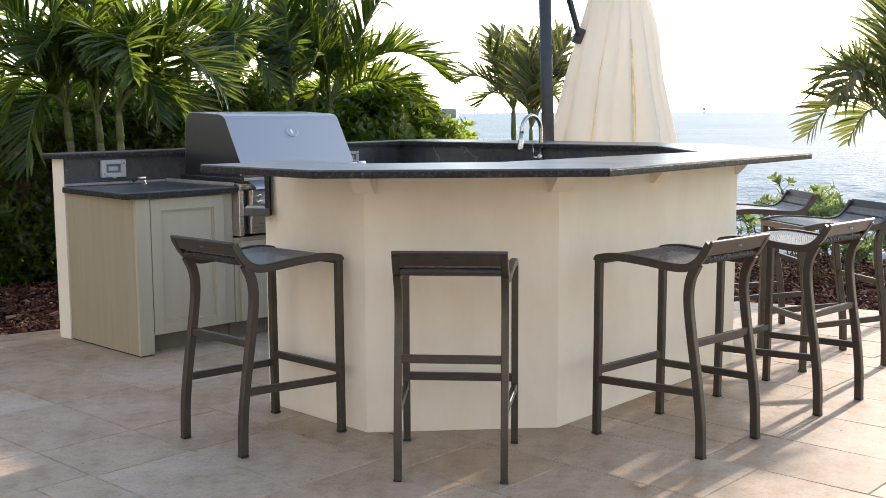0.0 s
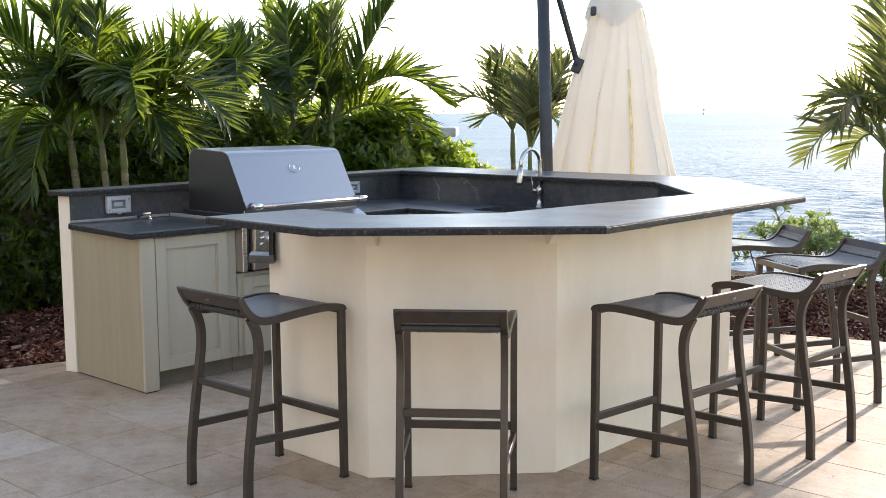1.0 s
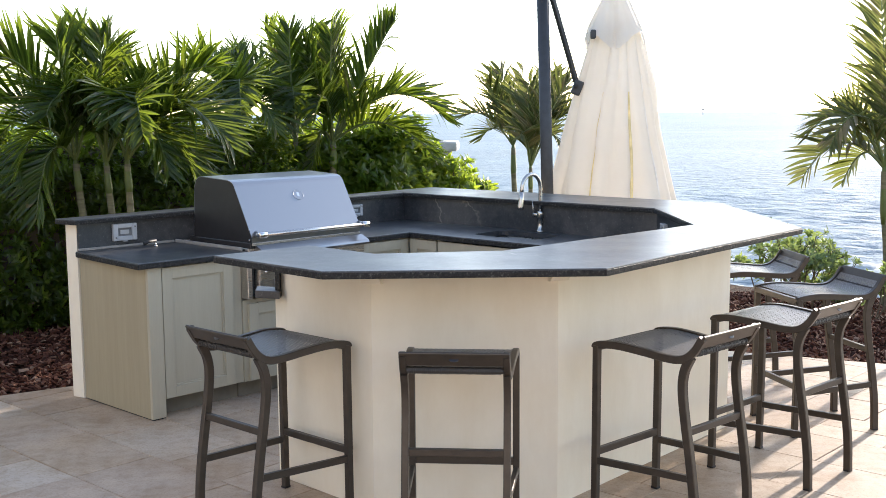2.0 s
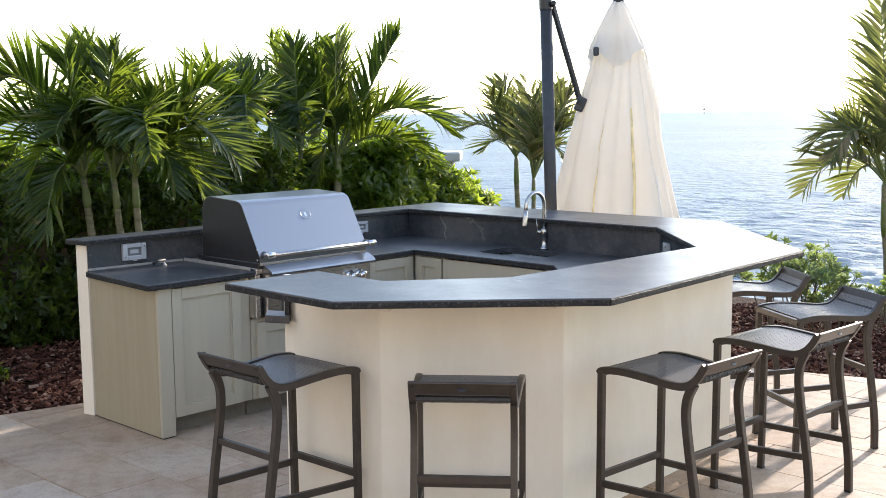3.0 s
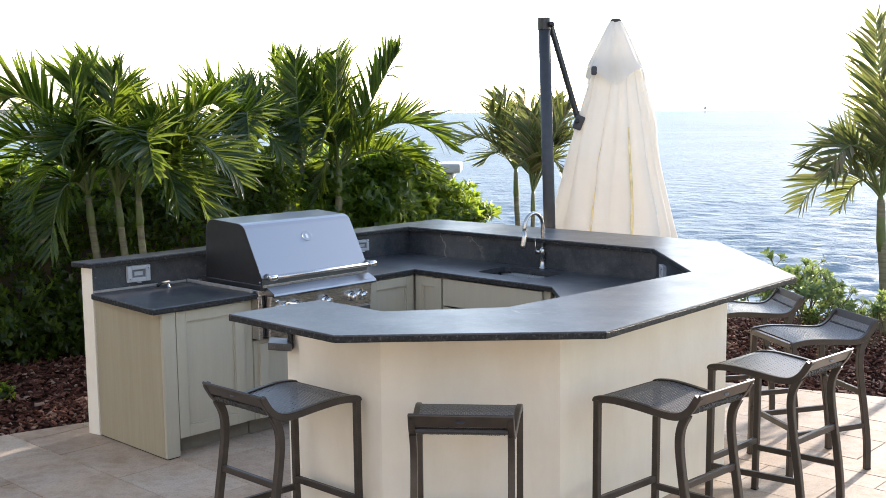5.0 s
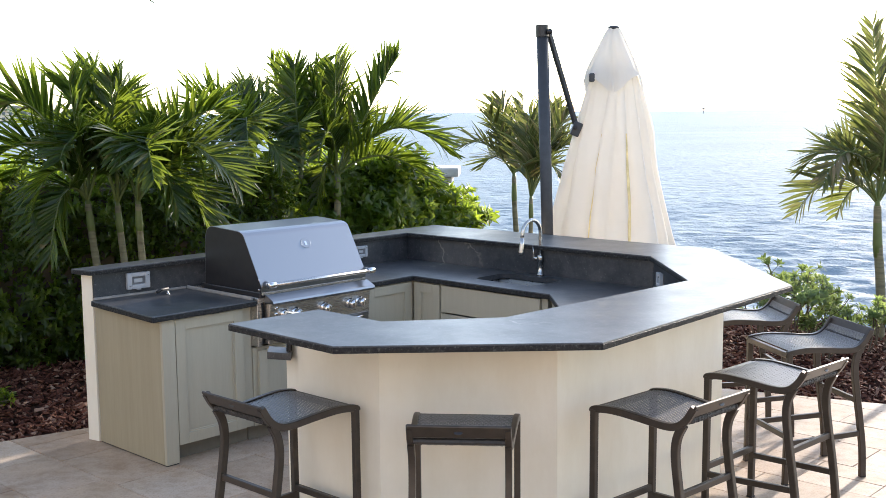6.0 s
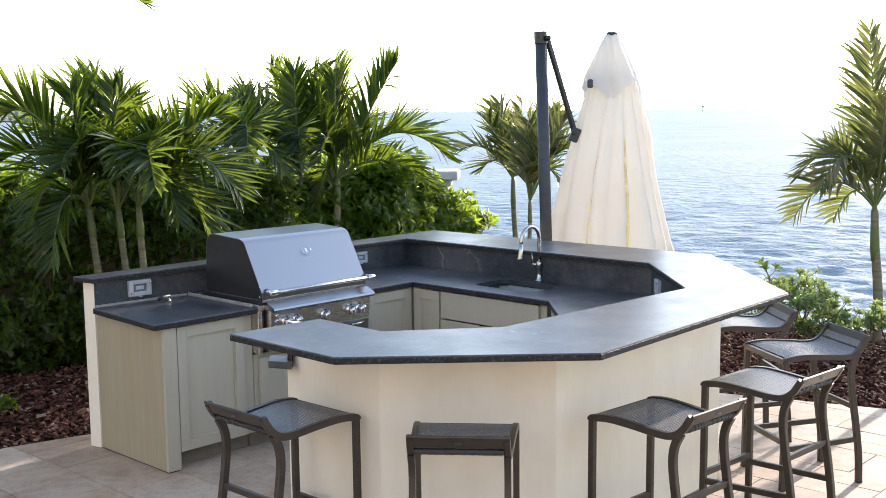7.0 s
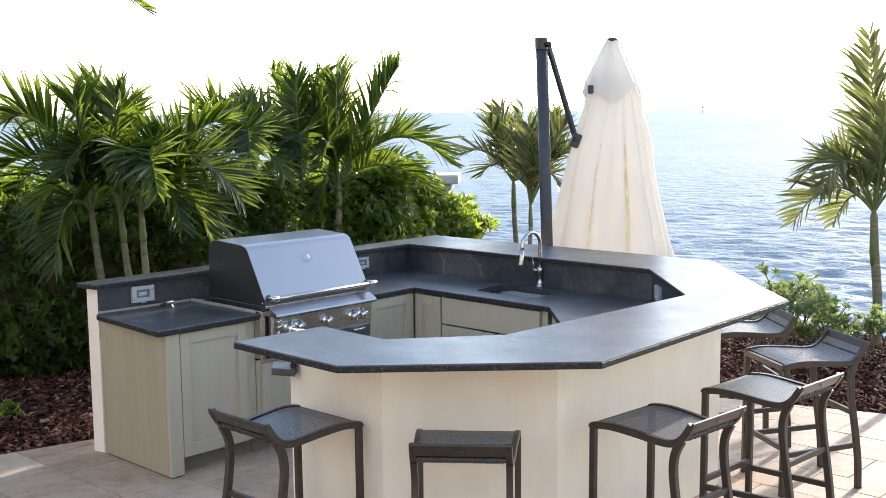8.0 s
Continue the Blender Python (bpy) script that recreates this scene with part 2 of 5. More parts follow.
TRUNK = bark("palm_bark", (0.11, 0.10, 0.055), (0.22, 0.20, 0.115))
STEM = plain("green_palm_stem", (0.10, 0.13, 0.035), 0.5)
TWIG = plain("brown_twig", (0.10, 0.075, 0.05), 0.85)
UNSEEN_WALL = plain("unseen_wall_render", (0.40, 0.385, 0.36), 0.85)
WHITEPAINT = plain("white_painted_concrete", (0.78, 0.77, 0.74), 0.7)


# ---- mesh helpers ----
def mesh_of(bm, name, mat, smooth=False):
    me = bpy.data.meshes.new(name)
    bm.normal_update()
    bm.to_mesh(me)
    bm.free()
    if mat:
        me.materials.append(mat)
    if smooth:
        me.shade_smooth()
    return me


def part(name, bm, mat, parent=None, label="", m=None, smooth=False, kind=""):
    ob = new(name, mesh_of(bm, name, mat, smooth))
    if m is not None:
        ob.matrix_basis = m
    ob.parent = parent
    return tagged(ob, label, kind=kind)


def thing(name, m, label, category, group="", kind=""):
    ob = new(name)
    ob.empty_display_size = 0.1
    ob.matrix_basis = m
    return tagged(ob, label, category, group, kind)


def box(x0, x1, y0, y1, z0, z1, bev=0.0, seg=1, bm=None):
    b = bmesh.new()
    bmesh.ops.create_cube(b, size=1)
    for v in b.verts:
        v.co = Vector(((x0 + x1) / 2 + v.co.x * (x1 - x0), (y0 + y1) / 2 + v.co.y * (y1 - y0), (z0 + z1) / 2 + v.co.z * (z1 - z0)))
    if bev:
        bmesh.ops.bevel(b, geom=b.edges[:], offset=bev, segments=seg, profile=0.6, affect="EDGES")
    return join(bm, b) if bm else b


def join(a, b):
    me = bpy.data.meshes.new("tmp")
    b.to_mesh(me)
    b.free()
    a.from_mesh(me)
    bpy.data.meshes.remove(me)
    return a


def prism(pts, z0, z1, bev=0.0, seg=2, bm=None, sides=None):
    """A plate or wall over the outline pts; sides: which outline sides have eased edges (all, if not given)."""
    b = bmesh.new()
    lo = [b.verts.new((x, y, z0)) for x, y in pts]
    hi = [b.verts.new((x, y, z1)) for x, y in pts]
    k = len(pts)
    b.faces.new(hi)
    b.faces.new(lo[::-1])
    for i in range(k):
        b.faces.new((lo[i], lo[(i + 1) % k], hi[(i + 1) % k], hi[i]))
    bmesh.ops.recalc_face_normals(b, faces=b.faces[:])
    if bev:
        flat = [e for e in b.edges if abs(e.verts[0].co.z - e.verts[1].co.z) < 1e-6]
        if sides is not None:
            mids = [((pts[i][0] + pts[(i + 1) % k][0]) / 2, (pts[i][1] + pts[(i + 1) % k][1]) / 2) for i in sides]
            flat = [e for e in flat if any(abs((e.verts[0].co.x + e.verts[1].co.x) / 2 - x) + abs((e.verts[0].co.y + e.verts[1].co.y) / 2 - y) < 1e-5 for x, y in mids)]
        bmesh.ops.bevel(b, geom=flat, offset=bev, segments=seg, profile=0.6, affect="EDGES")
    return join(bm, b) if bm else b


def tube(path, radius, sides=8, bm=None, cap=True, flat=None):
    """A round tube along path (list of points); radius one number or one per point. flat=(w, h): a rectangular bar instead."""
    b = bm or bmesh.new()
    path = [Vector(p) for p in path]
    rings, side = [], None
    for i, p in enumerate(path):
        d = (path[min(i + 1, len(path) - 1)] - path[max(i - 1, 0)]).normalized()
        if side is None:
            side = d.cross(Vector((0, 0, 1)))
            side = side.normalized() if side.length > 0.05 else Vector((1, 0, 0))
        side = (side - d * side.dot(d)).normalized()
        up = d.cross(side)
        r = radius[i] if isinstance(radius, (list, tuple)) else radius
        if flat:
            w, h = flat[0] / 2, flat[1] / 2
            c = 0.22 * min(w, h)
            ring = [(w - c, h), (-w + c, h), (-w, h - c), (-w, -h + c), (-w + c, -h), (w - c, -h), (w, -h + c), (w, h - c)]
            rings.append([b.verts.new(p + side * x + up * y) for x, y in ring])
        else:
            rings.append([b.verts.new(p + (side * math.cos(2 * math.pi * k / sides) + up * math.sin(2 * math.pi * k / sides)) * r) for k in range(sides)])
    n = len(rings[0])
    for a, c in zip(rings, rings[1:]):
        for k in range(n):
            b.faces.new((a[k], a[(k + 1) % n], c[(k + 1) % n], c[k]))
    if cap:
        b.faces.new(rings[0][::-1])
        b.faces.new(rings[-1])
    return b


def lathe(profile, sides=24, bm=None):
    """Turned form about z from (radius, z) pairs."""
    b = bm or bmesh.new()
    rings = [[b.verts.new((r * math.cos(2 * math.pi * k / sides), r * math.sin(2 * math.pi * k / sides), z)) for k in range(sides)] for r, z in profile]
    for a, c in zip(rings, rings[1:]):
        for k in range(sides):
            b.faces.new((a[k], a[(k + 1) % sides], c[(k + 1) % sides], c[k]))
    b.faces.new(rings[0][::-1])
    b.faces.new(rings[-1])
    return b


def curve_points(keys, steps=6):
    """Catmull-Rom through the key points."""
    k = [Vector(p) for p in keys]
    k = [2 * k[0] - k[1]] + k + [2 * k[-1] - k[-2]]
    out = []
    for i in range(1, len(k) - 2):
        a, b, c, d = k[i - 1:i + 3]
        for s in range(steps):
            t = s / steps
            out.append(0.5 * ((2 * b) + (c - a) * t + (2 * a - 5 * b + 4 * c - d) * t * t + (3 * b - a - 3 * c + d) * t ** 3))
    return out + [k[-2]]


def meet(p, a, q, b):
    """Where the line through p at angle a meets the one through q at angle b (degrees)."""
    ax, ay, bx, by = math.cos(radians(a)), math.sin(radians(a)), math.cos(radians(b)), math.sin(radians(b))
    s = ((q[0] - p[0]) * by - (q[1] - p[1]) * bx) / (ax * by - ay * bx)
    return (p[0] + s * ax, p[1] + s * ay)


def inset(pts, d):
    """An open line of points moved to its left by d."""
    lines = []
    for p, q in zip(pts, pts[1:]):
        a = math.degrees(math.atan2(q[1] - p[1], q[0] - p[0]))
        lines.append(((p[0] - d * math.sin(radians(a)), p[1] + d * math.cos(radians(a))), a))
    out = [lines[0][0]]
    for (p, a), (q, b) in zip(lines, lines[1:]):
        out.append(meet(p, a, q, b))
    a, q = lines[-1][1], pts[-1]
    return out + [(q[0] - d * math.sin(radians(a)), q[1] + d * math.cos(radians(a)))]


# ---- plan of the bar ----
BAR_Z, LOW_Z, THICK = 1.067, 0.865, 0.029
TIP, FL, FR, CR, EE, BL = (-0.985, 4.585), (-0.465, 4.140), (0.570, 4.232), (1.640, 5.650), (1.520, 7.150), (-0.390, 8.680)
IN_BL, IN_R2, IN_R, IN_FR, NOTCH, END_IN = (-0.556, 8.120), (1.070, 6.770), (1.141, 5.805), (0.190, 4.752), (-0.336, 4.648), (-0.658, 4.936)
WT_F, WT_B = (-2.245, 6.270), (-2.392, 6.355)
A1 = 50.0                                   # direction of the grill run
RUN = pose(-1.655, 5.884, 0, 0, 0, A1)      # x along the run, y to its back wall, z up


def run_xy(x, y):
    p = RUN @ Vector((x, y, 0))
    return (p.x, p.y)


# ---- ground, sea and distance ----
def ring_ground():
    """Land behind the patio edge, up to the sea wall."""
    pts = [(-40, -30), (40, -30), (40, 0), (12, 5.2), (3.43, 10.25), (2.47, 10.95), (1.3, 12.5), (-4.5, 14.5), (-40, 15.5)]
    return prism(pts, -2.5, -0.06)


tagged(part("ground", ring_ground(), SOIL, kind="structure"), "dark soil of the planting beds beside the patio", "ground")

def water():
    """The bay: a wide flat sheet, with real wind waves off the sea wall that die out with distance."""
    r = np.random.default_rng(4)
    rows = 9.0 * (150.0 / 9.0) ** (np.arange(430) / 429.0)
    cols = np.linspace(-0.62, 0.62, 300)
    y = np.repeat(rows[:, None], 300, 1)
    x = rows[:, None] * cols[None, :]
    step = rows[:, None] * 0.0066
    h = np.zeros_like(x)
    for _ in range(44):
        ln = math.exp(r.uniform(math.log(0.32), math.log(1.45)))
        th = radians(r.normal(-102, 42))
        k = 2 * math.pi / ln
        ph = k * (x * math.cos(th) + y * math.sin(th)) + r.uniform(0, 6.28)
        keep = np.clip((ln / step - 2.5) / 3.0, 0, 1)
        h += 0.046 / k * keep * (np.sin(ph) + 0.25 * np.cos(2 * ph))
    edge = np.clip((0.62 - abs(cols)) / 0.05, 0, 1)[None, :] * np.clip((150 - rows) / 60, 0, 1)[:, None]
    h = -1.30 + h * edge - 0.08 * (1 - edge)
    verts = np.stack([x, y, h], 2).reshape(-1, 3).tolist()
    faces = [(i * 300 + k, i * 300 + k + 1, i * 300 + k + 301, i * 300 + k + 300) for i in range(429) for k in range(299)]
    n = len(verts)
    verts += [(-4500, -4500, -1.42), (4500, -4500, -1.42), (4500, 4500, -1.42), (-4500, 4500, -1.42)]
    faces.append((n, n + 1, n + 2, n + 3))
    me = bpy.data.meshes.new("water")
    me.from_pydata(verts, [], faces)
    me.materials.append(SEA)
    me.shade_smooth()
    tagged(new("water", me), "calm blue bay water with small wind waves to the horizon", "sea", kind="structure")


water()

# plain unseen walls, added to close the garden behind and beside the eye
# They block low sky and bounce light back towards the bar.
tagged(part("wall_south", box(-6.7, 16, -8.3, -8.0, -0.06, 5.0), UNSEEN_WALL, kind="structure"), "unseen house wall assumed behind the patio, added for bounce light", "wall")
tagged(part("wall_west", box(-6.7, -6.4, -8.0, 6.4, -0.06, 5.0), UNSEEN_WALL, kind="structure"), "plain unseen side wall added to block low sky", "wall")

# ---- the bar: walls, stone tops, splash ----
wall_out = [(-0.835, 5.035), (-0.765, 4.950), (-0.344, 4.582), (0.415, 4.684), (1.345, 5.880), (1.245, 7.120), (-0.420, 8.500)]
left_end_out, left_end_in = run_xy(-0.064, 0.845), run_xy(-0.045, 0.757)
SPLASH = [run_xy(-0.043, 0.737), (-0.556, 8.160), (1.090, 6.790), (1.162, 5.800), (0.200, 4.735), (-0.330, 4.630), (-0.640, 4.915)]
inner = inset(SPLASH, 0.022)
# the wall ring runs from the free end at the front round to the end of the grill run
outer = wall_out + [left_end_out]
walls = prism(outer + [left_end_in] + inner[1:-1] + [(-0.690, 4.985)], 0, BAR_Z - THICK)
tagged(part("wall_bar", walls, STUCCO, kind="structure"), "cream stucco wall of the outdoor bar", "wall")
splash_inner = SPLASH
splash = prism(splash_inner + inner[::-1], LOW_Z - 0.02, BAR_Z - THICK - 0.0005)
tagged(part("backsplash", splash, GRANITE, kind="structure"), "dark leathered granite splash below the raised bar ledge", "backsplash")

def rough_edge(p, q, z0, z1, outline, seed=3):
    """A strip of broken stone a few millimetres proud of a slab's side from p to q."""
    r = random.Random(seed + int(abs(p[0] * 1000)))
    bm = bmesh.new()
    d = Vector((q[0] - p[0], q[1] - p[1]))
    ln = d.length
    d.normalize()
    o = Vector((d.y, -d.x))
    mid = Vector((sum(v[0] for v in outline) / len(outline), sum(v[1] for v in outline) / len(outline)))
    if (mid - Vector(p)).dot(o) > 0:
        o = -o
    n = max(4, int(ln / 0.022))
    cols = []
    for i in range(n + 1):
        base = Vector(p) + d * ln * i / n
        col = []
        for k, zz in enumerate((z0 - 0.001, z0 + 0.007, (z0 + z1) / 2, z1 - 0.008, z1 - 0.0045)):
            out = (-0.003 if k == 4 else 0.0005 if k == 0 else 0.0015) + (0 if k == 4 else r.uniform(0, 0.0014))
            e = base + o * out + d * (r.uniform(-0.004, 0.004) if 0 < i < n else 0)
            col.append(bm.verts.new((e.x, e.y, zz + (r.uniform(-0.0015, 0.0015) if 0 < k < 4 else 0))))
        cols.append(col)
    for a, c in zip(cols, cols[1:]):
        for k in range(4):
            bm.faces.new((a[k], c[k], c[k + 1], a[k + 1]))
    bmesh.ops.recalc_face_normals(bm, faces=bm.faces[:])
    return bm


def lean(bm, a, b, drop):
    """Let a slab fall by drop from b towards a."""
    d = Vector((b[0] - a[0], b[1] - a[1]))
    for v in bm.verts:
        f = (Vector((v.co.x - a[0], v.co.y - a[1]))).dot(d) / d.length_squared
        v.co.z -= drop * min(1.0, max(0.0, 1.0 - f))
    return bm


bar = thing("bar_counter", pose(0, 0, 0), "raised leathered black granite bar top wrapping round the bar", "bar top")
for seg, eased in (([WT_B, WT_F, IN_BL, BL], (0, 1, 3)), ([IN_BL, IN_R2, EE, BL], (0, 2)), ([IN_R2, IN_R, CR, EE], (0, 2)),
                   ([IN_R, IN_FR, FR, CR], (0, 2)), ([IN_FR, NOTCH, FL, FR], (0, 2)), ([NOTCH, END_IN, TIP, FL], (0, 1, 2))):
    drop = 0.018 if seg[0] == WT_B else 0.0
    slab = part("slab", lean(prism(seg, BAR_Z - THICK, BAR_Z, 0.004, 2, sides=eased), WT_F, IN_BL, drop), GRANITE, bar)
    for i in eased:
        part("chiselled_edge", lean(rough_edge(seg[i], seg[(i + 1) % 4], BAR_Z - THICK, BAR_Z, seg), WT_F, IN_BL, drop), GRANITE_EDGE, slab, "rough chiselled stone edge")
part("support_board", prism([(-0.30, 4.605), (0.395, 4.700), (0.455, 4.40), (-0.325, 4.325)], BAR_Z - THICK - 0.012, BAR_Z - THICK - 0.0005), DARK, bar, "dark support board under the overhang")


def corbel(at, ang, size=0.085, w=0.085):
    """A small wedge under the overhang, against the wall at that point, sticking out at ang."""
    bm = bmesh.new()
    prof = [(0, 0), (0, -size), (0.02, -size), (size, -0.012), (size, 0)]
    a = [bm.verts.new((x, -w / 2, z)) for x, z in prof]
    b = [bm.verts.new((x, w / 2, z)) for x, z in prof]
    bm.faces.new(a)
    bm.faces.new(b[::-1])
    for i in range(5):
        bm.faces.new((a[i], b[i], b[(i + 1) % 5], a[(i + 1) % 5]))
    bmesh.ops.recalc_face_normals(bm, faces=bm.faces[:])
    return tagged(part("corbel", bm, STUCCO, m=pose(at[0], at[1], BAR_Z - THICK, 0, 0, ang)), "small cream stucco corbel under the bar top", "corbel", "corbels of the bar")


for at, ang in (((-0.335, 4.588), -105), ((0.408, 4.684), -62), ((0.86, 5.255), -38), ((1.335, 5.90), -15)):
    corbel(at, ang)

shelf = thing("end_shelf", pose(0, 0, 0), "short black granite return at the free end of the bar wall", "shelf")
part("ledge", prism([(-0.925, 5.075), (-0.905, 4.945), (-0.790, 4.915), (-0.800, 5.034)], LOW_Z - 0.034, LOW_Z, 0.003), GRANITE, shelf)
part("upstand", prism([(-0.822, 5.010), (-0.816, 4.950), (-0.795, 4.940), (-0.800, 5.030)], LOW_Z + 0.0005, BAR_Z - THICK - 0.002, 0.002), GRANITE_EDGE, shelf)

# the lower worktop: left of the grill, and the U from the grill round the sink
GR0, GR1 = 0.640, 1.440          # the grill's cut-out along the run
LOWF = -0.010
left_top = prism([run_xy(-0.115, LOWF), run_xy(GR0 - 0.058, LOWF), run_xy(GR0 - 0.058, 0.735), run_xy(-0.066, 0.735)], LOW_Z - 0.032, LOW_Z, 0.004)
short_top = thing("worktop", pose(0, 0, 0), "short black granite worktop beside the grill", "worktop", "worktops")
part("slab", left_top, GRANITE, short_top)
quad = [run_xy(-0.115, LOWF), run_xy(GR0 - 0.058, LOWF), run_xy(GR0 - 0.058, 0.735), run_xy(-0.066, 0.735)]
for i in (0, 3):
    part("chiselled_edge", rough_edge(quad[i], quad[(i + 1) % 4], LOW_Z - 0.032, LOW_Z, quad), GRANITE_EDGE, short_top, "rough chiselled stone edge")
UPSTAND = plain("greige_stone_strip", (0.30, 0.275, 0.245), 0.5, 0.0, 0.18, 14)
part("upstand", box(-0.315, 0.30, -0.016, -0.001, 0.0005, 0.015, 0.002), UPSTAND, short_top, "pale strip along the foot of the splash", m=RUN @ pose(0.262, 0.722, LOW_Z, 0, 0, -2.9))
part("upstand", box(GR0 - 0.078, GR0 - 0.064, 0.02, 0.69, LOW_Z + 0.0005, LOW_Z + 0.020, 0.002), UPSTAND, short_top, "pale strip beside the grill", m=RUN)
F_BACK = ((0.448, 6.567), -40.0)
C1 = meet(run_xy(1.0, LOWF), A1, *F_BACK)
C2, C3 = (0.448, 6.567), (0.500, 5.975)
C4 = (-0.095, 5.320)
C5 = (-0.170, 5.300)
main = [run_xy(GR1 + 0.02, LOWF), C1, C2, C3, C4, C5, (-0.45, 5.50), (-0.80, 5.120), (-0.795, 5.040), (-0.64, 4.917)] + SPLASH[1:-1][::-1] + [run_xy(GR1 + 0.02, 0.72)]
u_top = prism(main[::-1], LOW_Z - 0.032, LOW_Z, 0.003)
long_top = thing("worktop", pose(0, 0, 0), "black granite worktop with an undermount sink inside the bar", "worktop", "worktops")
worktop = part("slab", u_top, GRANITE, long_top)
for p, q, inside in ((run_xy(GR1 + 0.02, LOWF), C1, run_xy(1.7, 0.5)), (C1, C2, (0.35, 7.2)), (C2, C3, (0.9, 6.3))):
    part("chiselled_edge", rough_edge(p, q, LOW_Z - 0.032, LOW_Z, [p, q, inside]), GRANITE_EDGE, long_top, "rough chiselled stone edge")

# sink cut-out
SINK = pose(0.262, 7.150, LOW_Z, 0, 0, -40)


def rounded(w, d, r, k=5):
    pts = []
    for cx, cy, a0 in ((w - r, d - r, 0), (-w + r, d - r, 90), (-w + r, -d + r, 180), (w - r, -d + r, 270)):
        pts += [(cx + r * math.cos(radians(a0 + 90 * i / k)), cy + r * math.sin(radians(a0 + 90 * i / k))) for i in range(k + 1)]
    return pts


cutter = new("sink_cutter", mesh_of(prism(rounded(0.252, 0.158, 0.06), -0.2, 0.2), "sink_cutter", None))
cutter.matrix_basis = SINK
cutter.hide_render = True
bpy.context.view_layer.update()
cut = worktop.modifiers.new("cut", "BOOLEAN")
cut.operation, cut.object, cut.solver = "DIFFERENCE", cutter, "EXACT"
dg = bpy.context.evaluated_depsgraph_get()
worktop_mesh = bpy.data.meshes.new_from_object(worktop.evaluated_get(dg))
worktop.modifiers.clear()
worktop.data = worktop_mesh
bpy.data.objects.remove(cutter)


def sink():
    t = thing("sink", SINK, "undermount brushed steel sink set in the worktop", "sink")
    bm = bmesh.new()
    rings = []
    for f, z in ((1.06, -0.034), (1.0, -0.036), (0.985, -0.19), (0.93, -0.222), (0.15, -0.230)):
        rings.append([bm.verts.new((x * f, y * f, z)) for x, y in rounded(0.254, 0.160, 0.06)])
    for a, b in zip(rings, rings[1:]):
        for i in range(len(a)):
            bm.faces.new((a[i], a[(i + 1) % len(a)], b[(i + 1) % len(a)], b[i]))
    bm.faces.new(rings[-1])
    part("basin", bm, SINKSTEEL, t, smooth=True)
    part("drain", lathe([(0.045, -0.231), (0.045, -0.225), (0.034, -0.223), (0.03, -0.228)], 20), CHROME, t, "chrome drain")


sink()


def faucet():
    t = thing("faucet", pose(0.412, 7.334, LOW_Z, 0, 0, -42), "tall brushed nickel pull-down kitchen faucet beside the sink", "faucet")
    part("base", lathe([(0.027, 0), (0.027, 0.007), (0.019, 0.012), (0.0175, 0.088), (0.022, 0.092), (0.022, 0.130), (0.0145, 0.140)], 20), NICKEL, t, smooth=True)
    # the neck arches over towards the basin
    arch = [(0, -0.090 + 0.090 * math.cos(a), 0.285 + 0.092 * math.sin(a)) for a in [math.pi * k / 14 for k in range(15)]]
    part("neck", tube([(0, 0, 0.13), (0, 0, 0.21)] + arch + [(0, -0.184, 0.262)], 0.0125, 12), NICKEL, t, smooth=True)
    head = part("spray_head", tube([(0, -0.183, 0.268), (0, -0.187, 0.225), (0, -0.194, 0.172), (0, -0.196, 0.158)], [0.0145, 0.016, 0.023, 0.021], 14), NICKEL, t, smooth=True)
    part("nozzle", lathe([(0.018, 0), (0.018, -0.004), (0.012, -0.005)][::-1], 14), DARK, head, "dark spray face", m=pose(0, -0.196, 0.1575))
    valve = part("valve", tube([(-0.012, 0, 0.111), (-0.050, -0.012, 0.111)], [0.016, 0.0145], 12), NICKEL, t, smooth=True)
    part("lever", tube([(-0.045, -0.011, 0.113), (-0.050, -0.013, 0.150), (-0.051, -0.014, 0.200)], [0.0060, 0.0050, 0.0045], 8), NICKEL, valve, smooth=True)


faucet()


def outlet_box(m, w=0.12, h=0.075):
    """A weatherproof cover with a raised rim, a deep opening and two screws."""
    t = thing("outlet_box", m, "grey weatherproof outlet box on the granite splash", "outlet", "outlet boxes")
    cover = bmesh.new()
    ox, oz = w * 0.30, h * 0.24
    for a in ((-w / 2, -ox, -h / 2, h / 2), (ox, w / 2, -h / 2, h / 2), (-ox, ox, -h / 2, -oz), (-ox, ox, oz, h / 2)):
        box(a[0], a[1], -0.026, 0, a[2], a[3], 0.003, 1, cover)
    part("cover", cover, OUTLET, t)
    part("back_plate", box(-ox, ox, -0.012, -0.001, -oz, oz), RECESS, t, "darker recessed window")
    for k in (-1, 1):
        part("screw", lathe([(0.0045, 0), (0.0045, 0.002), (0.003, 0.003)], 10), NICKEL, t, m=pose(k * w * 0.41, -0.0262, h * 0.30 * k, 90, 0, 0))
    part("socket", box(-ox * 0.62, ox * 0.62, -0.018, -0.0125, -oz * 0.5, oz * 0.5, 0.002), OUTLET, t, "light socket insert")
    part("hinge_tab", box(-0.012, 0.012, -0.030, -0.004, -h / 2 - 0.006, -h / 2 - 0.0005, 0.002), OUTLET, t)


outlet_box(RUN @ pose(0.235, 0.722, 0.955, 0, 0, -2.9), 0.15, 0.10)
outlet_box(RUN @ pose(1.985, 0.642, 0.965, 0, 0, -2.9), 0.115, 0.08)
outlet_box(pose(1.108, 6.54, 0.955, 0, 0, -86), 0.10, 0.085)


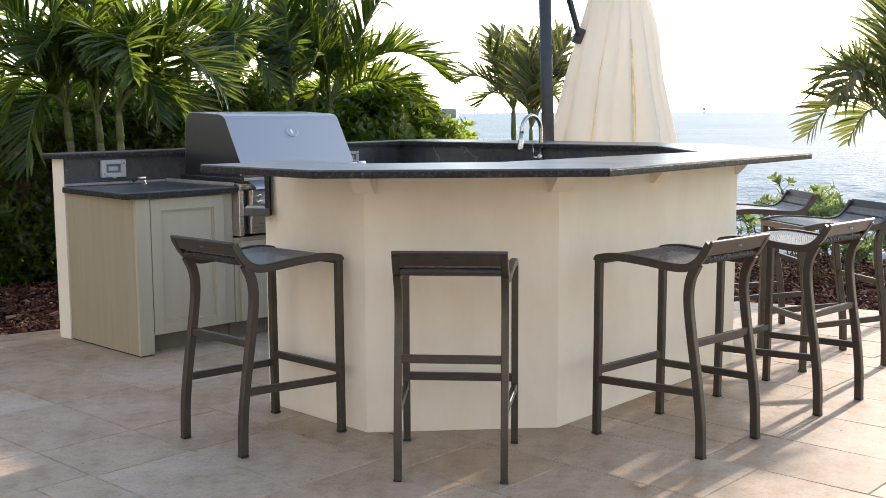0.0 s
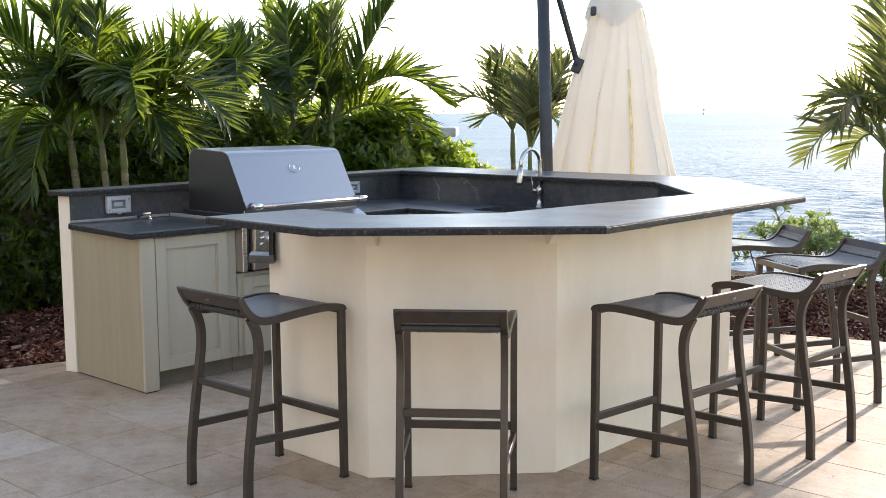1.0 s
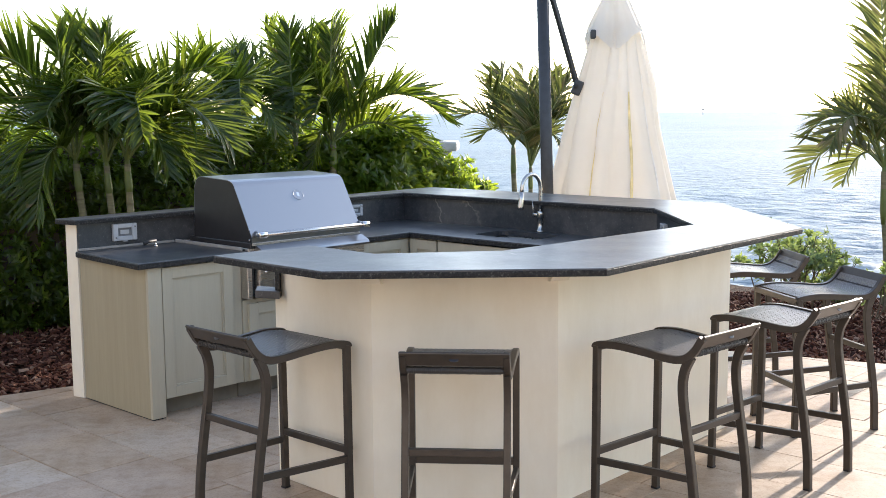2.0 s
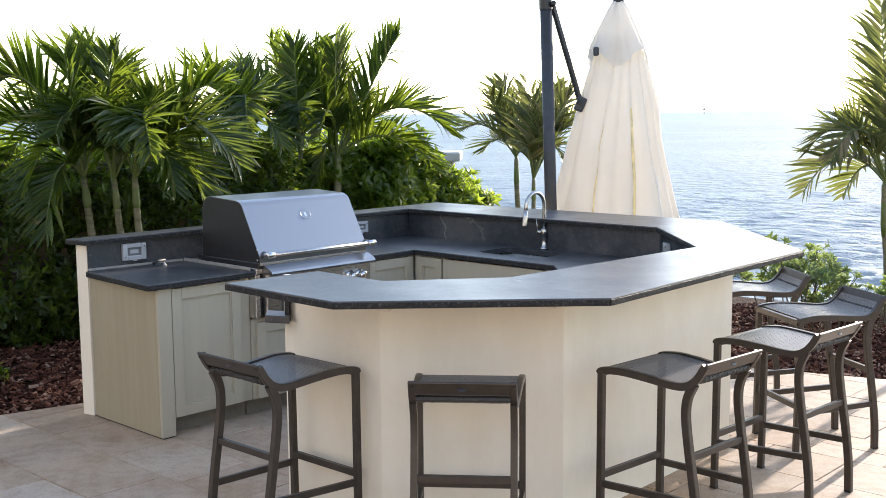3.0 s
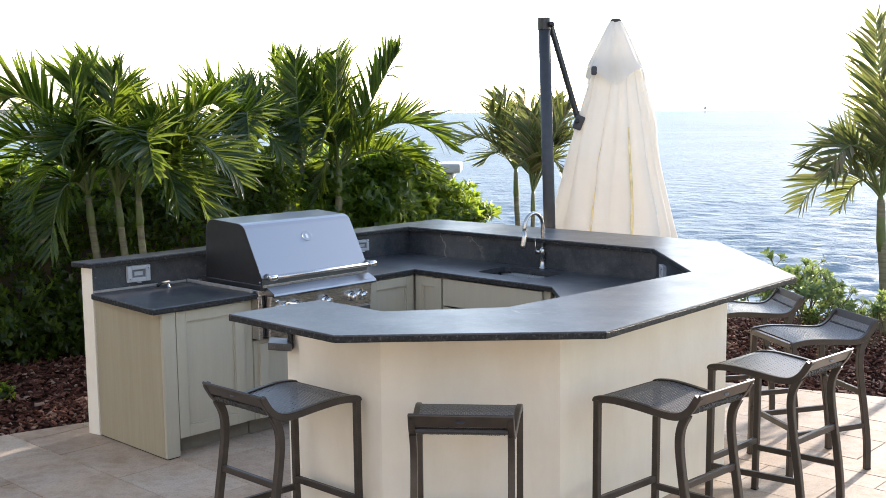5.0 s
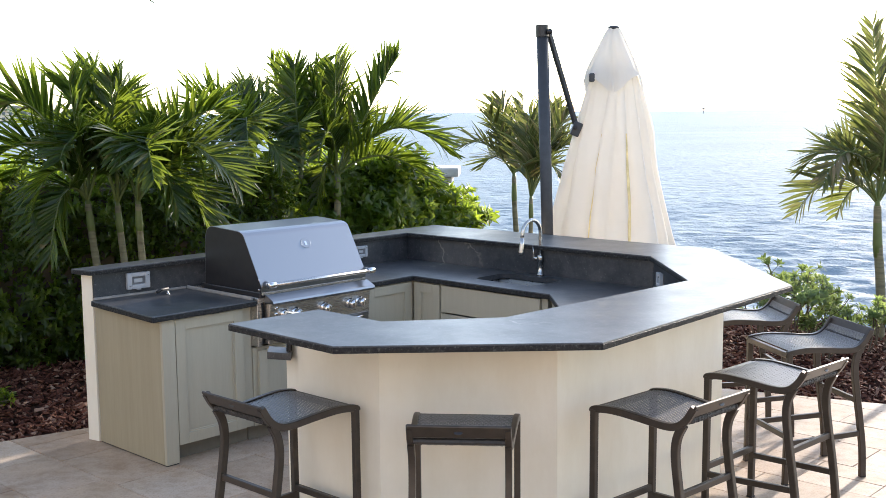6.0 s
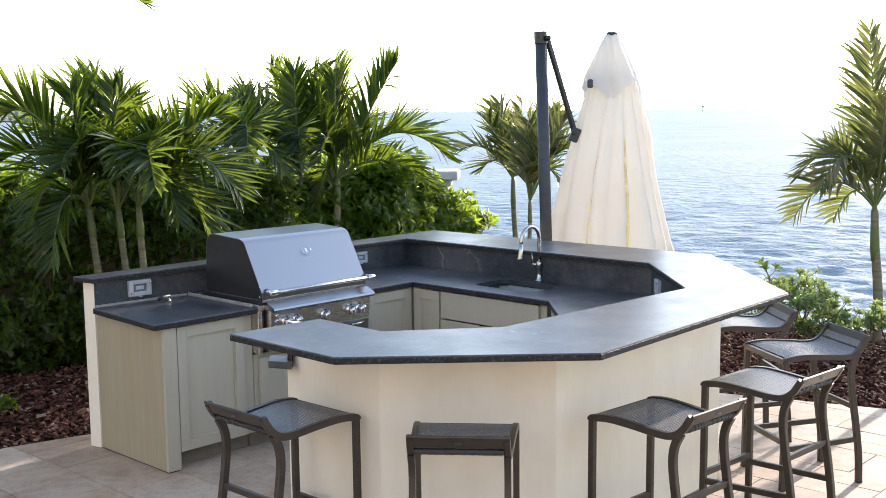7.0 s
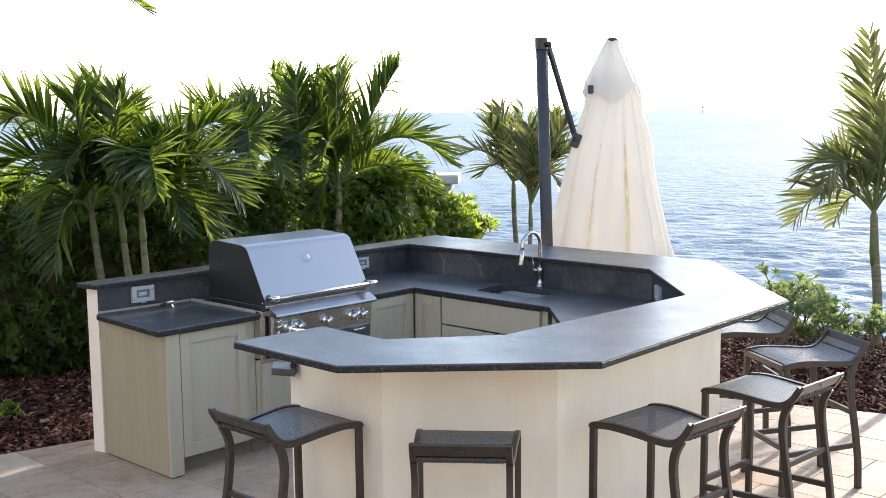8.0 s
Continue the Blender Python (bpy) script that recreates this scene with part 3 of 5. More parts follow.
# ---- cabinets ----
def shaker_door(t, x0, x1, z0, z1, y=0.0, handle="top", frame_w=0.062):
    """A framed door whose face looks along -y."""
    me = bmesh.new()
    for a in ((x0, x0 + frame_w, z0, z1), (x1 - frame_w, x1, z0, z1), (x0 + frame_w, x1 - frame_w, z0, z0 + frame_w), (x0 + frame_w, x1 - frame_w, z1 - frame_w, z1)):
        box(a[0], a[1], y - 0.022, y, a[2], a[3], 0.0012, 1, me)
    d = part("door", me, DOORS, t)
    part("door_panel", box(x0 + frame_w - 0.004, x1 - frame_w + 0.004, y - 0.007, y - 0.001, z0 + frame_w - 0.004, z1 - frame_w + 0.004), DOORS, d)
    bead = bmesh.new()
    for a in ((x0 + frame_w, x0 + frame_w + 0.008, z0 + frame_w, z1 - frame_w), (x1 - frame_w - 0.008, x1 - frame_w, z0 + frame_w, z1 - frame_w),
              (x0 + frame_w + 0.008, x1 - frame_w - 0.008, z0 + frame_w, z0 + frame_w + 0.008), (x0 + frame_w + 0.008, x1 - frame_w - 0.008, z1 - frame_w - 0.008, z1 - frame_w)):
        box(a[0], a[1], y - 0.0135, y - 0.0065, a[2], a[3], 0.0, 1, bead)
    part("door_bead", bead, DOORS, d)
    if handle:
        hx = {"top": (x0 + x1) / 2 + (x1 - x0) * 0.08, "left": x0 + 0.05, "right": x1 - 0.05}[handle]
        part("edge_pull", box(hx - 0.022, hx + 0.022, y - 0.030, y - 0.004, z1 + 0.0005, z1 + 0.0035, 0.001), CHROME, d, "small steel edge pull")
    return d


def cabinet(m, w, depth, label, fronts, end_left=False, z_top=LOW_Z - 0.034, body_top=None):
    t = thing("cabinet", m, label, "cabinet", "cabinets of the bar")
    part("body", box(0.001 if not end_left else 0.022, w - 0.001, 0.001, depth, 0.10, body_top or z_top), DOORS, t)
    if body_top:
        for x0, x1 in ((0.001, 0.02), (w - 0.052, w - 0.001)):
            part("filler", box(x0, x1, 0.001, 0.05, body_top + 0.0005, z_top), DOORS, t)
    part("toe_kick", box(0.081 if end_left else 0.001, w - 0.001, 0.07, depth - 0.02, 0.0, 0.0995), TOEKICK, t, "recessed toe kick")
    if end_left:
        part("side_panel", box(0.0, 0.021, -0.001, depth, 0.006, z_top, 0.001), ENDWOOD, t, "pale wood-grain end panel reaching the floor")
        part("corner_post", box(0.0, 0.085, -0.024, -0.0015, 0.006, z_top, 0.002), DOORS, t)
        # Black strip fills the joint in place of the shadow in it.
        part("base_strip", box(0.004, 0.080, -0.020, depth - 0.002, 0.0, 0.0055), DARK, t, "joint below the end panel, filled black for its shadow")
    for kind, x0, x1, z0, z1, h in fronts:
        if kind == "door":
            shaker_door(t, x0, x1, z0, z1, 0.0, h)
        else:
            dr = part("drawer_front", box(x0, x1, -0.020, 0.0, z0, z1, 0.002), DOORS, t)
            if h:
                part("edge_pull", box((x0 + x1) / 2 - 0.03, (x0 + x1) / 2 + 0.03, -0.03, -0.004, z1 + 0.0005, z1 + 0.0035, 0.001), CHROME, dr, "small steel edge pull")
    return t


cabinet(RUN @ pose(-0.043, 0.045, 0), GR0 - 0.022, 0.695, "greige shaker base cabinet with a pale wood end panel", [("door", 0.090, 0.545, 0.105, 0.822, "top")], end_left=True)
cabinet(RUN @ pose(GR0 - 0.064, 0.035, 0), GR1 - GR0 + 0.078, 0.70, "greige base cabinet with two doors below the grill",
        [("door", 0.03, 0.46, 0.105, 0.555, "right"), ("door", 0.464, 0.89, 0.105, 0.555, "left")], z_top=0.575)
KC = meet(run_xy(0, 0.025), A1, (C2[0] + 0.035 * math.cos(radians(50)), C2[1] + 0.035 * math.sin(radians(50))), -40)
corner_len = (Vector(KC) - Vector(run_xy(GR1 + 0.015, 0.025))).length
cabinet(RUN @ pose(GR1 + 0.015, 0.025, 0), corner_len, 0.66, "narrow greige shaker corner cabinet", [("door", 0.02, corner_len - 0.035, 0.105, 0.822, None)])
BACK = pose(KC[0], KC[1], 0, 0, 0, -40)
back_len = (Vector(C2) - Vector(C1)).length
cabinet(BACK @ pose(0.002, 0, 0), 0.27, 0.60, "narrow greige shaker cabinet in the corner", [("door", 0.030, 0.264, 0.105, 0.822, "right")])
sw = back_len - 0.274 - 0.005
cabinet(BACK @ pose(0.274, 0, 0), sw, 0.60, "greige sink cabinet with a false drawer above two doors",
        [("drawer", 0.006, sw - 0.05, 0.645, 0.822, None), ("door", 0.006, (sw - 0.05) / 2 - 0.002, 0.105, 0.635, "right"), ("door", (sw - 0.05) / 2 + 0.002, sw - 0.05, 0.105, 0.635, "left")], body_top=0.62)
cabinet(pose(0.480, 6.60, 0, 0, 0, -85), 0.62, 0.58, "greige base cabinet along the side leg of the bar", [("door", 0.05, 0.61, 0.105, 0.822, "top")])
cabinet(pose(0.500, 5.935, 0, 0, 0, -132), 0.86, 0.56, "greige base cabinet behind the front of the bar", [("door", 0.02, 0.43, 0.105, 0.822, "right"), ("door", 0.434, 0.84, 0.105, 0.822, "left")])


# ---- the grill ----
def extrude_x(prof, x0, x1, bev=0.0):
    """A solid bar of the (y, z) profile from x0 to x1."""
    bm = bmesh.new()
    a = [bm.verts.new((x0, y, z)) for y, z in prof]
    b = [bm.verts.new((x1, y, z)) for y, z in prof]
    bm.faces.new(a[::-1])
    bm.faces.new(b)
    for i in range(len(prof)):
        bm.faces.new((a[i], b[i], b[(i + 1) % len(prof)], a[(i + 1) % len(prof)]))
    bmesh.ops.recalc_face_normals(bm, faces=bm.faces[:])
    if bev:
        bmesh.ops.bevel(bm, geom=bm.edges[:], offset=bev, segments=1, affect="EDGES")
    return bm


def grill():
    t = thing("gas_grill", RUN @ pose((GR0 + GR1) / 2 - 0.012, 0.010, 0.012), "built-in stainless steel gas grill with closed hood and black side panels", "grill")
    w = (GR1 - GR0) / 2
    part("liner", box(-w - 0.045, w + 0.012, -0.030, 0.66, 0.833, LOW_Z + 0.002, 0.003), PANELSTEEL, t, "stainless trim flange")
    part("side_trim", box(-w - 0.052, -w - 0.020, -0.030, 0.05, 0.575, 0.832, 0.003), PANELSTEEL, t)
    part("side_trim", box(w + 0.006, w + 0.030, -0.030, 0.05, 0.575, 0.832, 0.003), PANELSTEEL, t)
    part("control_panel", extrude_x([(-0.062, 0.588), (-0.085, 0.835), (0.10, 0.835), (0.10, 0.588)], -w, w, 0.004), PANELSTEEL, t)
    # folded steel lip that overhangs the knobs
    part("bullnose", extrude_x([(-0.116, 0.826), (-0.125, 0.838), (-0.120, 0.851), (-0.110, 0.857), (-0.052, 0.883), (0.02, 0.883), (0.02, 0.836), (-0.10, 0.836)], -w - 0.004, w + 0.004, 0.0015), STEEL, t)
    # Solid black strip in place of the shade in the open gap.
    part("gap_shade", box(-w - 0.0175, -w - 0.005, -0.025, 0.05, 0.590, 0.832), DARK, t, "black strip for the shade in the gap beside the panel")
    # hood: side profile from the front lip over the bowed lid to the back
    hood = [(-0.050, 0.900), (-0.052, 0.926), (-0.052, 0.931), (-0.050, 0.938), (-0.047, 0.944), (0.1012, 1.2134), (0.104, 1.218), (0.112, 1.228), (0.126, 1.238), (0.144, 1.245), (0.168, 1.249), (0.176, 1.2495),
            (0.412, 1.2615), (0.42, 1.262), (0.455, 1.258), (0.482, 1.240), (0.50, 1.20), (0.501, 1.19), (0.52, 0.900)]
    lid = bmesh.new()
    rows = [[lid.verts.new((x, y, z)) for y, z in hood] for x in (-w - 0.034, w - 0.010)]
    for i in range(len(hood) - 1):
        lid.faces.new((rows[0][i], rows[1][i], rows[1][i + 1], rows[0][i + 1]))
    bmesh.ops.recalc_face_normals(lid, faces=lid.faces[:])
    hood_ob = part("hood", lid, STEEL, t, "smooth stainless hood")
    solid = hood_ob.modifiers.new("thick", "SOLIDIFY")
    solid.thickness, solid.offset = 0.004, -1
    for sx in (-1, 1):
        x0 = -w - 0.034 if sx < 0 else w - 0.010
        part("hood_side", extrude_x([(y * 0.995 + 0.001, z - 0.003) for y, z in hood], x0, x0 - sx * 0.020), BLACKSTEEL, t, "black enamelled hood side")
    part("firebox_top", box(-w - 0.040, w - 0.020, -0.045, 0.56, 0.866, 0.8995, 0.004), BLACKSTEEL, t)
    part("lid_sill", box(-w - 0.030, w - 0.012, -0.0515, -0.0455, 0.8835, 0.8990, 0.001), PANELSTEEL, t, "steel sill below the lid")
    for z in (0.915, 0.975):
        part("rivet", lathe([(0.006, 0), (0.006, 0.002), (0.003, 0.004)], 10), CHROME, t, m=pose(-w - 0.0345, -0.030, z, 0, -90, 0))
    hb = part("handle", tube([(-w + 0.012, -0.112, 0.948), (w - 0.030, -0.112, 0.948)], 0.0125, 16), PANELSTEEL, t, "round steel handle bar", smooth=True)
    for x in (-w - 0.002, w - 0.018):
        part("handle_post", tube([(x, -0.104, 0.948), (x, -0.048, 0.948)], [0.014, 0.018], 12), PANELSTEEL, hb, smooth=True)
        part("end_cap", tube([(x - 0.026, -0.112, 0.948), (x - 0.023, -0.112, 0.948), (x + 0.023, -0.112, 0.948), (x + 0.026, -0.112, 0.948)], [0.016, 0.019, 0.019, 0.016], 16), CHROME, hb, smooth=True)
    # round badge on the lid
    nrm = Vector((0, -0.130, 0.076)).normalized()
    rim = lathe([(0.039, 0), (0.038, 0.0006), (0.036, 0.0008), (0.034, 0.0007), (0.033, 0.0002), (0.002, 0.0002)], 32)
    rot = nrm.to_track_quat("Z", "Y").to_matrix().to_4x4()
    badge = part("badge", rim, STEEL, t, "round polished badge", m=Matrix.Translation(Vector((0.000, 0.0635, 1.146)) + nrm * 0.0002) @ rot @ Matrix.Diagonal((1.0, 0.86, 1, 1)))
    part("badge_mark", box(-0.008, 0.008, -0.016, 0.016, 0.0003, 0.0007, 0.0002), CHROME, badge)
    slope = math.degrees(math.atan2(0.023, 0.247))
    for x in (-w + 0.115, -w + 0.195, 0.020, w - 0.170, w - 0.092):
        k = part("knob", lathe([(0.034, 0), (0.034, 0.004), (0.024, 0.007), (0.021, 0.014), (0.026, 0.021), (0.029, 0.030), (0.027, 0.041), (0.019, 0.049), (0.008, 0.052)], 24), CHROME, t, smooth=True, m=pose(x, -0.0785, 0.757, 90 + slope, 0, 0))
        part("knob_grip", box(-0.0045, 0.0045, -0.024, 0.024, 0.044, 0.0545, 0.002), PANELSTEEL, k)
    for z in (0.800, 0.765, 0.730):
        part("button", lathe([(0.013, 0), (0.013, 0.004), (0.010, 0.008), (0.004, 0.009)], 16), CHROME, t, smooth=True, m=pose(-w + 0.046, -0.0620 - 0.0931 * (z - 0.588) - 0.0005, z, 90 + slope, 0, 0))
    tray = part("drip_tray", extrude_x([(-0.0695, 0.598), (-0.0775, 0.682), (-0.0715, 0.682), (-0.0635, 0.598)], -w + 0.10, w - 0.012, 0.001), STEEL, t)
    part("drip_handle", tube([(w - 0.165, -0.076, 0.660), (w - 0.16, -0.096, 0.662), (w - 0.075, -0.096, 0.662), (w - 0.07, -0.076, 0.660)], 0.007, 8), CHROME, tray, smooth=True)


grill()


def gas_valve():
    t = thing("gas_tap", RUN @ pose(0.37, 0.60, LOW_Z), "small chrome tap on the worktop beside the grill", "tap")
    part("stem", lathe([(0.012, 0), (0.012, 0.005), (0.005, 0.008), (0.005, 0.028), (0.006, 0.031)], 12), NICKEL, t, smooth=True)
    part("handle", tube([(0.004, 0, 0.034), (-0.05, -0.01, 0.034), (-0.085, -0.02, 0.024)], [0.009, 0.009, 0.011], 8), DARK, t, "dark lever", smooth=True)


gas_valve()


# ---- stools ----
def arc(keys, steps=7):
    return curve_points(keys, steps)


def bar_stool(m):
    t = thing("bar_stool", m, "bronze metal bar stool with woven seat and low curled back", "stool", "stools round the bar")
    fw, bw = 0.208, 0.184            # half width at the front and back legs
    # seat profile (y forwards), front to lip
    prof = arc([(0, 0.241, 0.688), (0, 0.228, 0.702), (0, 0.14, 0.712), (0, 0.02, 0.706), (0, -0.10, 0.696), (0, -0.165, 0.702), (0, -0.212, 0.735), (0, -0.250, 0.793)], 5)

    def half(y):
        return bw + (fw - bw) * (y + 0.24) / 0.48

    for s in (-1, 1):
        part("side_rail", tube([(s * half(p.y), p.y, p.z) for p in prof], 0, flat=(0.024, 0.030)), BRONZE, t)
        part("front_leg", tube([(s * fw, 0.232, 0.699), (s * fw, 0.233, 0.35), (s * fw, 0.235, 0.002)], 0, flat=(0.026, 0.030)), BRONZE, t)
        leg = arc([(s * bw, -0.200, 0.715), (s * bw, -0.172, 0.655), (s * bw, -0.165, 0.58), (s * bw, -0.180, 0.46), (s * bw, -0.205, 0.31), (s * bw, -0.226, 0.15), (s * bw, -0.232, 0.002)], 5)
        part("back_leg", tube(leg, 0, flat=(0.026, 0.034)), BRONZE, t)
        part("side_stretcher", tube([(s * fw, 0.225, 0.222), (s * bw, -0.208, 0.242)], 0, flat=(0.020, 0.028)), BRONZE, t)
    part("front_rail", tube([(-fw, 0.238, 0.692), (fw, 0.238, 0.692)], 0, flat=(0.026, 0.028)), BRONZE, t)
    part("front_stretcher", tube([(-fw, 0.232, 0.258), (fw, 0.232, 0.258)], 0, flat=(0.020, 0.030)), BRONZE, t)
    part("back_stretcher", tube([(-bw, -0.187, 0.420), (bw, -0.187, 0.420)], 0, flat=(0.020, 0.028)), BRONZE, t)
    lip = bmesh.new()
    pts = [(-0.238, 0.750), (-0.267, 0.800), (-0.259, 0.806), (-0.228, 0.758)]
    a = [lip.verts.new((-half(-0.28) - 0.013, y, z)) for y, z in pts]
    b = [lip.verts.new((half(-0.28) + 0.013, y, z)) for y, z in pts]
    lip.faces.new(a)
    lip.faces.new(b[::-1])
    for i in range(4):
        lip.faces.new((a[i], b[i], b[(i + 1) % 4], a[(i + 1) % 4]))
    bmesh.ops.recalc_face_normals(lip, faces=lip.faces[:])
    bmesh.ops.bevel(lip, geom=lip.edges[:], offset=0.002, segments=1, affect="EDGES")
    top = part("back_rail", lip, BRONZE, t)
    mark = lathe([(0.014, 0), (0.014, 0.0015), (0.011, 0.002)], 16)
    part("oval_mark", mark, BLACKSTEEL, top, "small oval mark", m=Matrix.Translation((0, -0.2535, 0.7755)) @ Vector((0, -0.83, 0.56)).to_track_quat("Z", "Y").to_matrix().to_4x4() @ Matrix.Diagonal((1.2, 0.6, 1, 1)))
    # cord wound round the rear bar below the lip
    cord = tube([(-bw + 0.012, -0.212, 0.728), (bw - 0.012, -0.212, 0.728)], 0.011, 8)
    random.seed(4)
    x = -bw + 0.02
    while x < bw - 0.02:
        wdt = random.uniform(0.0045, 0.007)
        tube([(x, -0.212, 0.728), (x + wdt * 0.8, -0.212, 0.728)], random.uniform(0.0125, 0.0150), 8, cord)
        x += wdt + 0.0012
    part("wound_cord", cord, WOUND, t, "dark wound cord edge")
    # woven seat: flat strands over and under
    weave = bmesh.new()
    line = arc([(0, 0.222, 0.711), (0, 0.14, 0.720), (0, 0.02, 0.713), (0, -0.10, 0.703), (0, -0.162, 0.709), (0, -0.207, 0.738), (0, -0.232, 0.770)], 9)
    n_across, n_along = 42, 60

    def along(f):
        k = f * (len(line) - 1)
        i = min(int(k), len(line) - 2)
        return line[i].lerp(line[i + 1], k - i)

    for i in range(n_across):
        u = (i + 0.5) / n_across * 2 - 1
        pairs = []
        for j in range(45):
            p = along(j / 44)
            h = half(p.y) - 0.010
            dz = 0.0014 * (1 if (i + j) % 2 else -1)
            pairs.append((weave.verts.new((u * h - 0.0039, p.y, p.z + dz)), weave.verts.new((u * h + 0.0039, p.y, p.z + dz))))
        for a, b in zip(pairs, pairs[1:]):
            weave.faces.new((a[0], a[1], b[1], b[0]))
    for j in range(n_along):
        p, q = along((j + 0.16) / n_along), along((j + 0.84) / n_along)
        h = half(p.y) - 0.008
        a = [weave.verts.new((-h, r.y, r.z)) for r in (p, q)]
        b = [weave.verts.new((h, r.y, r.z)) for r in (p, q)]
        weave.faces.new((a[0], b[0], b[1], a[1]))
    bmesh.ops.recalc_face_normals(weave, faces=weave.faces[:])
    part("woven_seat", weave, CORD, t, "dark woven strap seat", kind="stuff")
    for s in (-1, 1):
        for leg_y, hw in ((0.235, fw), (-0.232, bw)):
            part("foot_cap", box(s * hw - 0.0145, s * hw + 0.0145, leg_y - 0.0165, leg_y + 0.0165, 0.0, 0.010, 0.002), BLACKSTEEL, t, "black plastic foot cap")
    return t


STOOLS = [((0.028, 4.243), 88.5), ((-0.757, 4.540), 50.9), ((0.880, 4.598), 136.5), ((1.460, 5.198), 137.0), ((1.815, 5.960), 196.0), ((1.640, 6.720), 188.0)]
first = None
for (sx, sy), ang in STOOLS:
    m = pose(sx, sy, 0, 0, 0, ang - 90)
    first = copy_thing(first, m) if first else bar_stool(m)


# ---- umbrella ----
def umbrella():
    t = thing("cantilever_umbrella", pose(0.60, 8.45, 0), "closed cream cantilever umbrella on a charcoal pole behind the bar", "umbrella")
    part("base_plate", box(-0.35, 0.55, -0.35, 0.45, -0.06, 0.04, 0.02, 2), CHARCOAL, t)
    pole = [Vector((-0.080, -0.12, 0.03)), Vector((-0.152, -0.12, 2.57))]
    part("pole", tube(pole, 0.044, 20), CHARCOAL, t, smooth=True)
    part("pole_cap", tube([(-0.150, -0.12, 2.50), (-0.1525, -0.12, 2.585)], 0.050, 18), BLACKSTEEL, t, "black pole cap")
    part("pole_sleeve", tube([(-0.082, -0.12, 0.10), (-0.105, -0.12, 0.95)], 0.055, 20), CHARCOAL, t, smooth=True)
    part("strut", tube([(-0.105, -0.10, 2.54), (0.115, 0.12, 1.84)], 0, flat=(0.034, 0.034)), CHARCOAL, t)
    part("bracket", box(-0.035, 0.035, -0.05, 0.06, -0.055, 0.055, 0.012, 2), CHARCOAL, t, m=pose(0.118, 0.125, 1.815, 0, 22, 0))
    part("hinge_pin", tube([(0.105, 0.055, 1.825), (0.105, 0.195, 1.825)], 0.017, 12), BLACKSTEEL, t, smooth=True)
    part("cap_bolt", tube([(-0.098, -0.185, 2.535), (-0.098, -0.060, 2.535)], 0.020, 12), BLACKSTEEL, t, smooth=True)
    # folded canopy: pleated cone
    cx, cy = 0.402, 0.20
    bm = bmesh.new()
    rings = []
    n = 180
    levels = [(2.30, 0.145), (2.19, 0.195), (2.10, 0.216), (2.0, 0.240), (1.90, 0.264), (1.78, 0.292), (1.65, 0.322), (1.52, 0.350), (1.40, 0.376), (1.20, 0.422), (1.00, 0.468), (0.84, 0.500)]
    creases = [-180, -150, -108, -94, -78, -44, -20, 25, 70, 112, 150, 180]     # fold lines round the canopy, degrees
    best = {c: [] for c in (-108, -78, -44)}
    for z, r in levels:
        ring = []
        near = {c: (99, 0) for c in best}
        for k in range(n):
            deg = -180 + 360 * k / n
            f = (2.3 - z) / 1.46
            deg_s = deg + 7 * math.sin(radians(3 * deg) + 1.3 * z)
            deg_s = (deg_s + 180) % 360 - 180
            for lo, hi in zip(creases, creases[1:]):
                if lo <= deg_s <= hi:
                    break
            for c in best:
                near[c] = min(near[c], (abs(deg_s - c), k))
            u = (deg_s - lo) / (hi - lo)
            lobe = math.sin(math.pi * min(max(u, 0), 1)) ** 0.45
            depth = 0.07 + 0.13 * min(1, (hi - lo) / 45)
            rr = r * (1.03 - depth * (1 - lobe)) + 0.004 * f * math.sin(radians(11 * deg) + 2.0 * z) + 0.0025 * math.sin(radians(23 * deg) + 5 * z)
            rr *= 1 + 0.09 * math.exp(-((deg + 12) / 24) ** 2 - ((z - 1.84) / 0.15) ** 2)
            rr *= 1 + (0.10 * f ** 5 if abs(deg) > 145 else 0)
            a = radians(deg)
            zz = z + (0.035 * math.sin(4 * a + 1.0) + 0.03 * math.sin(7 * a + 2.1) if z < 0.9 else 0)
            ring.append(bm.verts.new((cx - 0.017 + 0.045 * max(0, z - 1.5) + rr * math.cos(a), cy + rr * math.sin(a) * 0.75, zz)))
        for c in best:
            best[c].append(ring[near[c][1]].co.copy())
        rings.append(ring)
    for a, b in zip(rings, rings[1:]):
        for k in range(n):
            bm.faces.new((a[k], a[(k + 1) % n], b[(k + 1) % n], b[k]))
    canopy = part("canopy", bm, CANVAS, t, "folded cream canvas canopy hanging in pleats", smooth=True)
    for c, first, mat, w in ((-108, 5, SEAM, 0.006), (-78, 5, SEAM, 0.019), (-44, 4, PIPING, 0.008)):
        line = curve_points([p + Vector((math.cos(radians(c)), math.sin(radians(c)), 0)) * 0.004 for p in best[c][first:]], 3)
        part("seam", tube(line, [w * min(1, 0.35 + 0.9 * i / len(line)) for i in range(len(line))], 6), mat, canopy, "white piping" if mat is PIPING else "yellowed seam", smooth=True)
    bm = bmesh.new()
    rings = []
